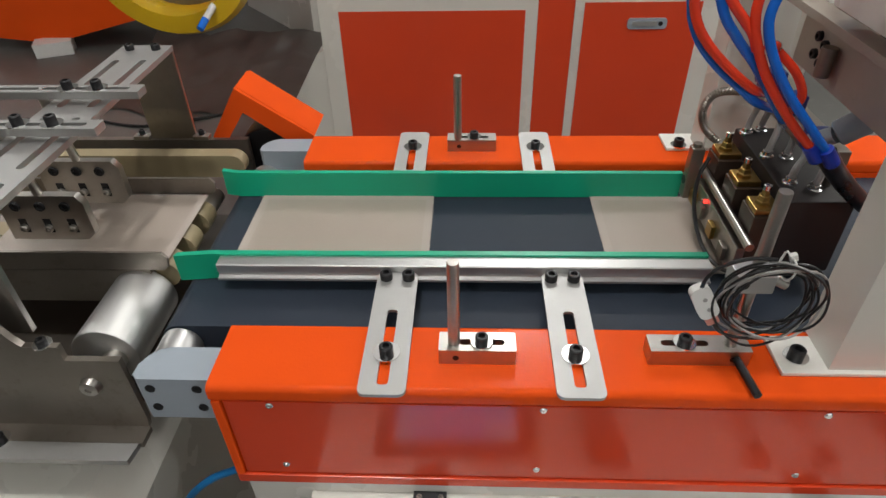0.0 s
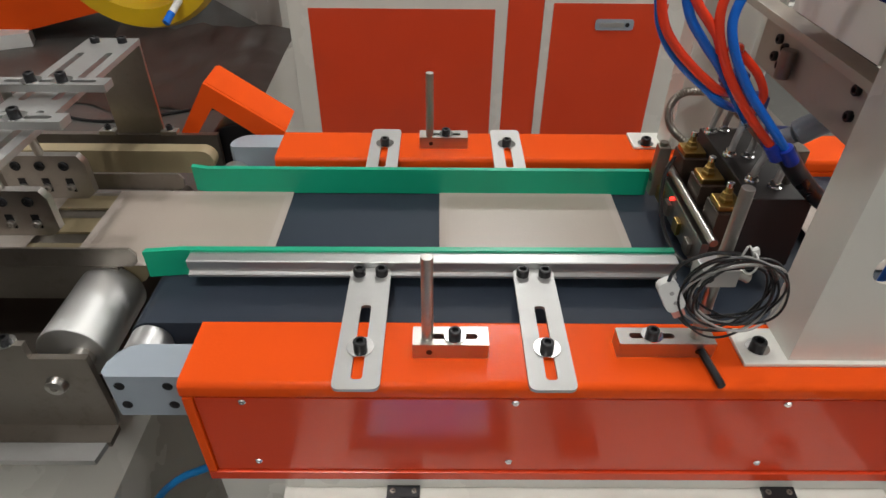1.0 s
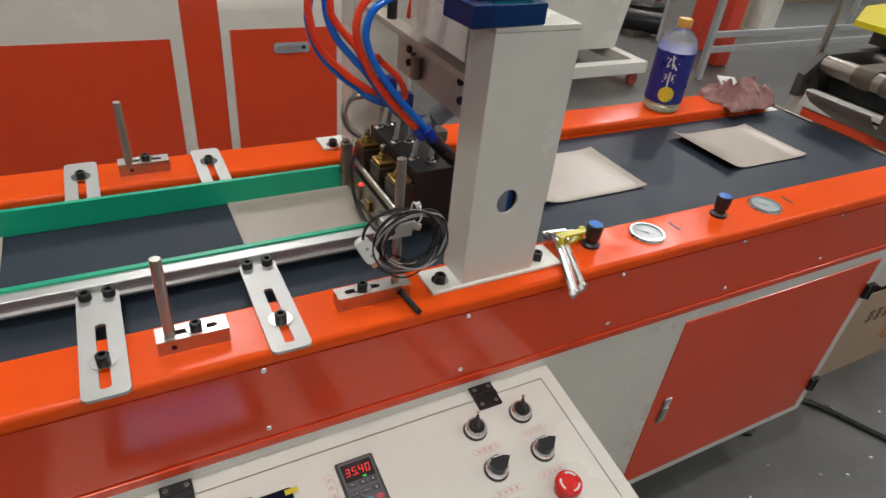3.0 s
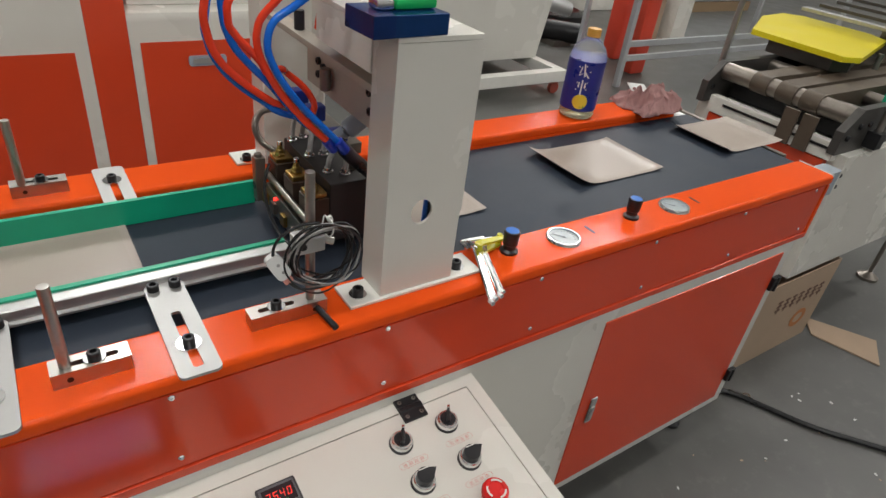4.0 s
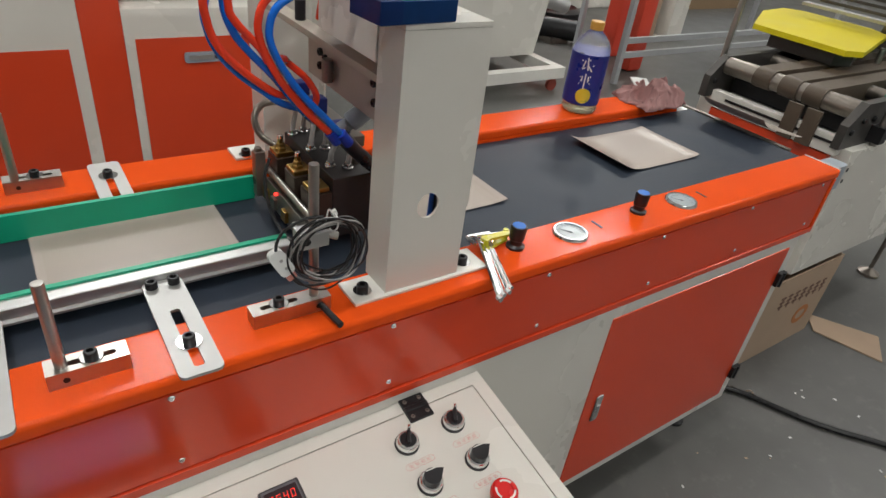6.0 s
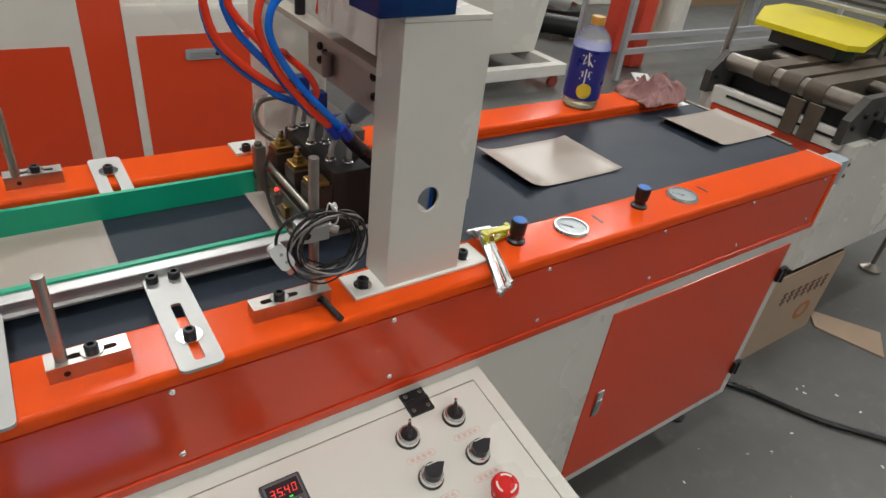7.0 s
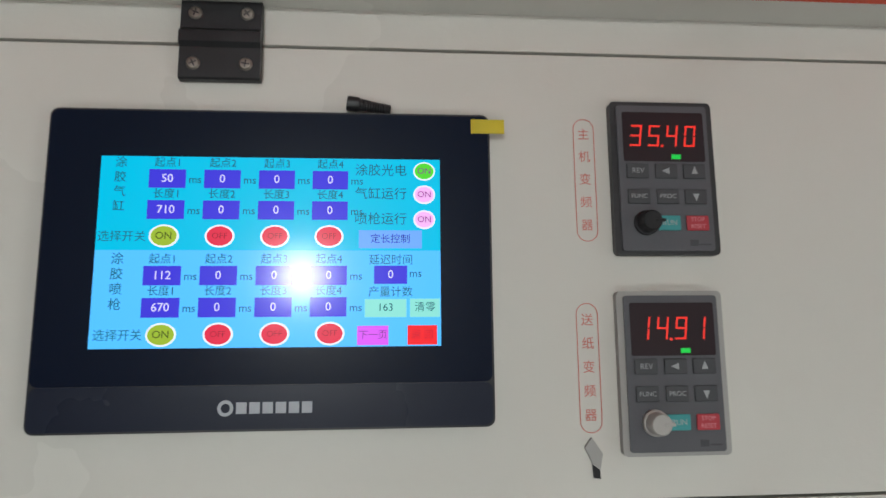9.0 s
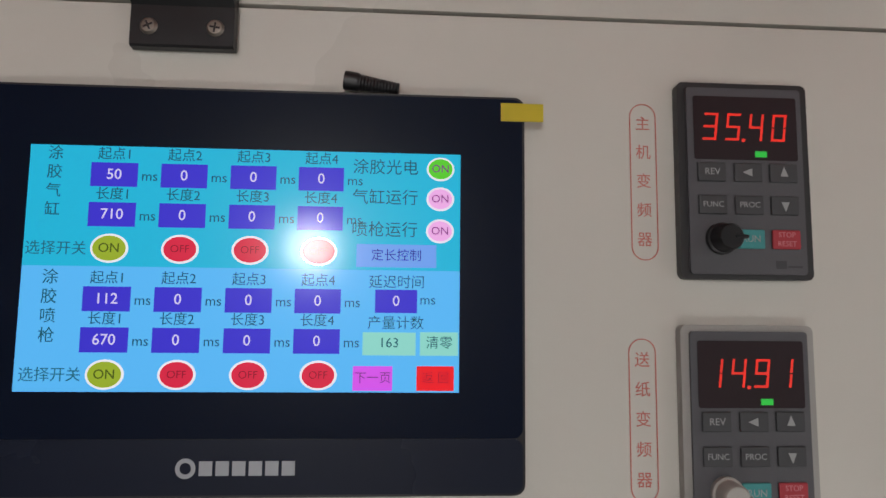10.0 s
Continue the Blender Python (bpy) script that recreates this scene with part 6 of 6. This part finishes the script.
    tube(bm, [(-0.47, 0.45, 0.30), (-0.415, 0.51, 0.470), (-0.381, 0.52, 0.528), (-0.351, 0.52, 0.565), (-0.325, 0.52, 0.587), (-0.297, 0.52, 0.603), (-0.25, 0.53, 0.620), (-0.15, 0.56, 0.615)], 0.0055, 8, 10)
    tube(bm, [(-0.47, 0.45, 0.30), (-0.5, 0.32, 0.10), (-0.4, 0.15, 0.0065), (-0.1, 0.5, 0.0065)], 0.006, 8, 10)
    tagged(part("blue_air_line", bm, mat("blue_line", (0.005, 0.16, 0.42), 0.3)), "bright blue plastic air line", "cable")


far_left()


# ---- receiving machine, carton and what stands beyond ----
FRAME_DARK = mat("dark_frame", (0.085, 0.08, 0.075), 0.4, metal=0.5, vary=0.2, scale=14, stain=0.3, stain_color=(0.05, 0.04, 0.035))


def receiver():
    ob = thing("receiving_machine", (2.5, 0.85, 0), "cream receiving machine with rollers and tan belts", "machine")
    bm = B()
    box(bm, 1.99, 3.2, 0.575, 1.10, 0.365, 0.80, 0.004)
    part("body", bm, CREAM, ob)
    for x, y in ((2.50, 1.05), (3.07, 0.66), (3.07, 1.05)):
        bm = B()
        lathe(bm, [(0.045, 0), (0.045, 0.012), (0.014, 0.03), (0.009, 0.034), (0.009, 0.30), (0.035, 0.302), (0.035, 0.325), (0.02, 0.3655)], (x, y, 0), 18)
        part("levelling_foot", bm, DARK_STEEL, ob)
    bm = B()
    box(bm, 1.672, 1.9895, 0.63, 0.86, 0.590, 0.596, 0.001)
    part("catch_tray", bm, DARK_STEEL, ob)
    bm = B()
    box(bm, 1.96, 1.989, 0.625, 1.03, 0.725, 0.775, 0.002)
    part("red_strip", bm, PANEL_RED, ob)
    bm = B()
    box(bm, 1.955, 1.989, 0.605, 1.04, 0.778, 0.832, 0.003)
    ep = part("slotted_end_plate", bm, CREAM, ob)
    for z in (0.800,):
        bm = B()
        box(bm, 1.9525, 1.956, 0.625, 0.985, z + 0.009, z + 0.017)
        part("slot", bm, BLACK, ep)
    for y0, y1 in ((0.60, 0.625), (1.06, 1.085)):
        bm = B()
        prism(bm, [(1.95, 0.80), (3.2, 0.80), (3.2, 0.93), (2.02, 0.93), (1.95, 0.87)], "y", y0, y1)
        sp = part("side_plate", bm, FRAME_DARK, ob)
        for x in (1.98, 2.03, 2.09, 2.2):
            bm = B()
            lathe(bm, [(0.009, 0), (0.009, 0.006), (0.006, 0.008), (0.003, 0.008)], (x, y0, 0.85 + 0.03 * (x > 2.0)), 14, (0, -1, 0))
            part("bolt", bm, BLACK, sp)
    for x, z, r in ((2.03, 0.90, 0.028), (2.13, 0.885, 0.022), (2.30, 0.90, 0.022), (2.5, 0.90, 0.022)):
        bm = B()
        cyl(bm, (x, 0.626, z), (x, 1.059, z), r, n=28)
        part("roller", bm, DARK_STEEL, ob)
    bm = B()
    box(bm, 2.08, 3.15, 0.65, 1.05, 0.81, 0.862)
    part("bed", bm, BLACK, ob)
    for y in (0.75, 0.83, 0.92):
        bm = B()
        r = 0.032
        prof = [(2.03 - r * math.cos(radians(-90 + 15 * k)), 0.90 + r * math.sin(radians(-90 + 15 * k))) for k in range(13)] + [(3.1, 0.932), (3.1, 0.868)]
        prism(bm, prof, "y", y - 0.03, y + 0.03)
        part("belt", bm, mat("brown_belt", (0.085, 0.062, 0.042), 0.55, vary=0.2, scale=15) if "brown_belt" not in bpy.data.materials else bpy.data.materials["brown_belt"], ob)
        if y > 0.9:
            continue
        bm = B()
        box(bm, 1.943, 1.9525, 0.1515 + 0.7337 * y - 0.023, 0.1515 + 0.7337 * y + 0.023, 0.778, 0.885, 0.002)
        part("hanging_belt", bm, bpy.data.materials["brown_belt"], ob)
    bm = B()
    prism(bm, [(2.285, 1.17), (2.275, 0.83), (2.34, 0.80), (2.80, 0.93), (2.86, 1.02), (2.86, 1.30), (2.80, 1.36), (2.60, 1.33)], "z", 0.994, 1.0)
    yel = mat("yellow_sheet", (0.72, 0.60, 0.01), 0.35, vary=0.05, scale=6)
    tray = part("yellow_tray", bm, yel, ob, "bright yellow sheet tray with folded edges")
    bm = B()
    prism(bm, [(2.285, 1.17), (2.275, 0.83), (2.34, 0.80), (2.80, 0.93), (2.80, 0.935), (2.342, 0.806), (2.281, 0.834), (2.291, 1.168)], "z", 0.982, 0.9938)
    part("tray_edge", bm, yel, tray)
    bm = B()
    prism(bm, [(2.33, 1.12), (2.33, 0.88), (2.40, 0.85), (2.76, 0.97), (2.78, 1.25), (2.60, 1.26)], "z", 0.933, 0.981)
    part("tray_support", bm, FRAME_DARK, tray, "dark brown underside frame")
    for x, y, z1 in ((2.08, 1.12, 1.12), (2.12, 0.58, 1.08), (2.6, 0.85, 0.985), (2.6, 1.1, 0.985)):
        bm = B()
        cyl(bm, (x, y, 0.80 if z1 > 1 else 0.86), (x, y, z1), 0.010, n=14)
        part("rod", bm, STEEL, ob)
    for x, y in ((2.08, 1.12), (2.12, 0.58)):
        bm = B()
        box(bm, x - 0.02, x + 0.02, y - 0.02, y + 0.025, 0.81, 0.86, 0.003)
        part("rod_clamp", bm, BLACK, ob)
    for x0, x1, y0, y1, z in ((2.35, 3.1, 0.62, 0.66, 0.99), (2.75, 3.25, 0.70, 1.2, 1.05), (2.22, 2.46, 0.626, 0.65, 0.965)):
        bm = B()
        box(bm, x0, x1, y0, y0 + 0.02, z - 0.05, z, 0.003)
        part("green_strip", bm, GREEN, ob)
    for k in range(4):
        bm = B()
        box(bm, 2.72 + 0.13 * k, 2.76 + 0.13 * k, 0.62, 1.25, 1.04 + 0.01 * k, 1.052 + 0.01 * k, 0.001)
        part("slotted_arm", bm, PLATE_STEEL if k == 0 else FRAME_DARK, ob)
    bm = B()
    box(bm, 2.9, 3.15, 0.75, 1.0, 0.93, 1.06, 0.004)
    part("gear_box", bm, DARK_STEEL, ob)


receiver()


def carton():
    board = mat("cardboard", (0.39, 0.285, 0.20), 0.8, vary=0.1, scale=12, bump=0.2, bump_scale=150)
    ob = thing("cardboard_box", (2.12, 0.72, 0), "open brown cardboard box with printed marks", "box")
    x0, x1, y0, y1, h, t = 1.86, 2.37, 0.575, 0.88, 0.345, 0.005
    for nm, a in (("bottom", (x0, x1, y0, y1, 0, t)), ("front_side", (x0, x1, y0, y0 + t, t, h)), ("back_side", (x0, x1, y1 - t, y1, t, h)), ("end", (x0, x0 + t, y0 + t, y1 - t, t, h)), ("end", (x1 - t, x1, y0 + t, y1 - t, t, h))):
        bm = B()
        box(bm, *a)
        part(nm, bm, board, ob)
    ink = mat("faded_ink", (0.13, 0.07, 0.05), 0.8)
    for k in range(7):
        bm = B()
        x = 2.02 + 0.045 * k
        for dz in (0, 0.018, 0.036):
            box(bm, x, x + 0.03, y0 - 0.0012, y0 - 0.0002, 0.215 + dz, 0.223 + dz)
        box(bm, x + 0.012, x + 0.018, y0 - 0.0014, y0 - 0.0002, 0.205, 0.262)
        part("printed_bar", bm, ink, ob)
    bm = B()
    sheet(bm, [(2.24 + 0.05 * math.cos(k * 0.5236), 0.12 + 0.042 * math.sin(k * 0.5236)) for k in range(12)], [[(2.24 + 0.03 * math.cos(k * 0.5236), 0.12 + 0.022 * math.sin(k * 0.5236)) for k in range(12)]], 0, 0.001, Matrix.Translation((0, y0 - 0.0002, 0)) @ Matrix.Rotation(radians(90), 4, "X"))
    part("printed_mark", bm, mat("orange_ink", (0.42, 0.16, 0.05), 0.8), ob)
    bm = B()
    prism(bm, [(2.385, 0.548), (2.452, 0.318), (2.60, 0.40), (2.47, 0.622)], "z", 0.001, 0.006)
    tagged(part("cardboard_sheet", bm, board), "loose brown cardboard sheet on the floor", "cardboard")
    bm = B()
    tube(bm, [(1.60, 0.75, 0.01), (1.72, 0.58, 0.01), (1.80, 0.48, 0.01), (1.90, 0.28, 0.01), (2.03, 0.11, 0.01), (2.3, -0.25, 0.01), (2.9, -0.6, 0.01)], 0.0095, 10, 10)
    tagged(part("floor_cable", bm, HOSE_BLACK), "thick black power cable across the floor", "cable", "cables on the floor")
    rnd = random.Random(3)
    for k in range(70):
        x, y = rnd.uniform(0.7, 2.2), rnd.uniform(-0.5, 0.40)
        if x < 1.0 and y > 0.05:
            continue
        bm = B()
        s = rnd.uniform(0.0015, 0.006)
        box(bm, -s, s, -s * 0.6, s * 0.6, 0, 0.0012, m=Matrix.Translation((x, y, 0)) @ Matrix.Rotation(rnd.uniform(0, 3), 4, "Z"))
        tagged(part("paper_scrap", bm, WHITE_PLASTIC if k % 3 else board), "tiny scrap lying on the concrete floor", "scrap", "scraps on the floor")
    bm = B()
    cyl(bm, (0.93, 0.06, 0.004), (0.955, 0.035, 0.004), 0.004, n=8)
    tagged(part("cigarette_end", bm, mat("cork_tip", (0.55, 0.36, 0.12), 0.8)), "tan cigarette end on the floor", "litter")
    bm = B()
    sheet(bm, [(1.835 + 0.017 * math.cos(k * 0.4488), 0.47 + 0.013 * math.sin(k * 0.4488)) for k in range(14)], [[(1.835 + 0.008 * math.cos(k * 0.4488), 0.47 + 0.006 * math.sin(k * 0.4488)) for k in range(14)]], 0.0, 0.002)
    tagged(part("steel_washer", bm, CHROME), "loose steel washer on the floor", "washer")


carton()


RACK = mat("rack_paint", (0.36, 0.37, 0.38), 0.4, vary=0.1, scale=8)


def beyond():
    # cream hopper on a castor frame
    ob = thing("cream_hopper", (3.1, 3.9, 0), "cream hopper on a white castor frame", "hopper")
    bm = B()
    prism(bm, [(2.4, 0.181), (3.36, 0.181), (3.58, 1.5), (2.3, 1.5)], "y", 3.4, 4.2)
    part("body", bm, CREAM, ob)
    for a in ((2.2, 3.40, 3.07, 3.15, 0.10, 0.18), (2.2, 3.40, 4.2, 4.28, 0.10, 0.18), (3.32, 3.40, 3.15, 4.2, 0.10, 0.18)):
        bm = B()
        box(bm, *a, 0.004)
        part("frame_bar", bm, WHITE_PLATE, ob)
    bm = B()
    cyl(bm, (3.30, 3.62, 0.60), (3.78, 3.57, 0.48), 0.055, n=24, bevel=0.006)
    part("outlet_pipe", bm, ALU, ob, "bright round outlet pipe")
    for x, y in ((2.4, 3.11), (3.33, 3.12), (3.36, 4.24)):
        bm = B()
        cyl(bm, (x, y - 0.015, 0.045), (x, y + 0.015, 0.045), 0.045, n=20, bevel=0.005)
        box(bm, x - 0.02, x + 0.02, y - 0.02, y + 0.02, 0.075, 0.0998)
        part("castor", bm, mat("red_castor", (0.30, 0.05, 0.03), 0.5) if "red_castor" not in bpy.data.materials else bpy.data.materials["red_castor"], ob)
    mo = thing("floor_motor", (4.38, 4.26, 0), "black electric motor lying on the floor", "motor")
    bm = B()
    cyl(bm, (4.22, 4.42, 0.12), (4.55, 4.10, 0.12), 0.095, n=24, bevel=0.02)
    part("casing", bm, BLACK, mo)
    bm = B()
    box(bm, 4.28, 4.50, 4.16, 4.38, 0, 0.05)
    part("foot", bm, DARK_STEEL, mo)
    pile = thing("hose_reel", (4.9, 4.82, 0), "dark coiled hose lying on the floor", "hose reel")
    bm = B()
    lathe(bm, [(0.22, 0), (0.3, 0.03), (0.3, 0.16), (0.22, 0.19), (0.12, 0.15)], (4.9, 4.82, 0), 24)
    part("coil", bm, HOSE_BLACK, pile)
    fr = thing("steel_rack", (5.4, 4.0, 0), "pale grey painted steel rack", "rack")
    for x, y in ((4.0, 3.1), (4.45, 4.0), (7.2, 3.1), (7.2, 4.0)):
        bm = B()
        box(bm, x - 0.022, x + 0.022, y - 0.022, y + 0.022, 0, 1.9, 0.004)
        part("post", bm, RACK, fr)
    for z in (0.20, 0.31):
        bm = B()
        box(bm, 4.0225, 7.1775, 3.085, 3.115, z, z + 0.045, 0.003)
        part("rail", bm, RACK, fr)
    red = mat("red_plastic", (0.62, 0.06, 0.03), 0.35, vary=0.08)
    for x, y, z0, z1, w in ((4.47, 3.38, 0.0, 0.66, 0.085), (4.66, 3.76, 0.0, 0.72, 0.085)):
        bm = B()
        box(bm, x - w, x + w, y - w, y + w, z0, z1, 0.03)
        box(bm, x - w - 0.015, x + w + 0.015, y - w - 0.015, y + w + 0.015, z1 - 0.05, z1 - 0.02, 0.008)
        tagged(part("red_bin", bm, red), "tall red plastic bin standing under the rack", "bin")
    wb = thing("wrapped_pallet", (8.1, 5.75, 0), "pallet of goods wrapped in pale film", "pallet")
    bm = B()
    box(bm, 7.2, 9.0, 5.2, 6.3, 0.12, 1.3, 0.05, 3)
    part("film_wrap", bm, mat("pale_film", (0.55, 0.60, 0.66), 0.25, vary=0.2, scale=4, bump=0.5, bump_scale=12), wb)
    for y in (5.25, 5.75, 6.2):
        bm = B()
        box(bm, 7.2, 9.0, y - 0.05, y + 0.05, 0, 0.1198)
        part("runner", bm, mat("pallet_wood", (0.28, 0.19, 0.11), 0.8) if "pallet_wood" not in bpy.data.materials else bpy.data.materials["pallet_wood"], wb)
    cw = thing("cream_machine", (5.7, 6.0, 0), "cream factory machine at the back of the hall", "machine")
    bm = B()
    box(bm, 4.9, 6.5, 5.4, 6.6, 0, 2.0, 0.02)
    part("body", bm, CREAM, cw)
    bm = B()
    box(bm, 5.0, 5.7, 5.392, 5.3995, 0.3, 1.4, 0.002)
    part("door", bm, PANEL_RED, cw)
    col = thing("cream_column", (5.98, 4.2, 0), "upright cream painted steel column on the floor", "column")
    bm = B()
    box(bm, 5.86, 6.1, 4.08, 4.32, 0.012, 2.2, 0.01)
    part("shaft", bm, CREAM, col)
    bm = B()
    box(bm, 5.82, 6.14, 4.04, 4.36, 0, 0.0118, 0.003)
    part("foot_plate", bm, CREAM, col)
    bx = thing("brown_carton", (5.65, 4.3, 0), "closed brown cardboard box on the floor", "box")
    bm = B()
    box(bm, 5.5, 5.8, 4.2, 4.5, 0, 0.42, 0.006)
    part("carton_body", bm, bpy.data.materials["cardboard"], bx)
    bm = B()
    box(bm, 5.62, 5.68, 4.198, 4.502, 0.415, 0.4225, 0.001)
    part("tape", bm, KNOB_GREY, bx)


beyond()


# ---- what moves ----
def curl_rows(fold):
    """Poses of the end strips, in the sheet's space, for a fold from 0 (flat) to 1."""
    rows, p, turn = [], Vector((-SHEET_L + TAIL * STRIP, 0, 0)), 0.0
    for a in TAIL_BEND:
        turn += a * fold * 0.5
        rows.append(pose(p.x, 0, p.z, 0, turn, 0))
        p = p + Vector((-STRIP * math.cos(radians(turn)), 0, STRIP * math.sin(radians(turn))))
        turn += a * fold * 0.5
    p, turn = Vector((-NOSE * STRIP, 0, 0)), 0.0
    for a in NOSE_BEND:
        turn += a * fold * 0.5
        rows.append(pose(p.x, 0, p.z, 0, turn, 0))
        p = p + Vector((STRIP * math.cos(radians(turn)), 0, -STRIP * math.sin(radians(turn))))
        turn += a * fold * 0.5
    return rows


def motions():
    """The sheets ride the belt; a sheet still on the slower feeder lags until the belt grips it, and at the end it tips off."""
    for k2, ((sh, strips), off) in enumerate(zip(papers, SHEETS)):
        rows, bent = [], [[] for _ in strips]
        grip = (GRIP - off) / BELT_SPEED
        for k in range(101):
            t = 0.1 * k
            x = off + BELT_SPEED * t if t >= grip else GRIP - FEED_SPEED * (grip - t)
            if x > 2.08:
                # on the stack in the catch tray
                rows.append((t, pose(1.938, 0, 0.5955 + 0.0035 * k2, 0, 0, 0)))
            elif x > 1.80:
                tip = (x - 1.80) / 0.28
                rows.append((t, pose(x - 0.16 * tip, 0, BELT_Z - 0.20 * tip ** 1.5, 0, 42 * min(1.0, 1.6 * tip), 0)))
            else:
                rows.append((t, pose(x, 0, BELT_Z, 0, 0, 0)))
            fold = max(0.0, min(1.0, (x - 0.56) / 0.22)) * (1.0 if x < 2.0 else 0.0)
            for lst, m in zip(bent, curl_rows(fold)):
                lst.append((t, m))
        walk(sh, rows)
        for st, lst in zip(strips, bent):
            walk(st, lst)


motions()
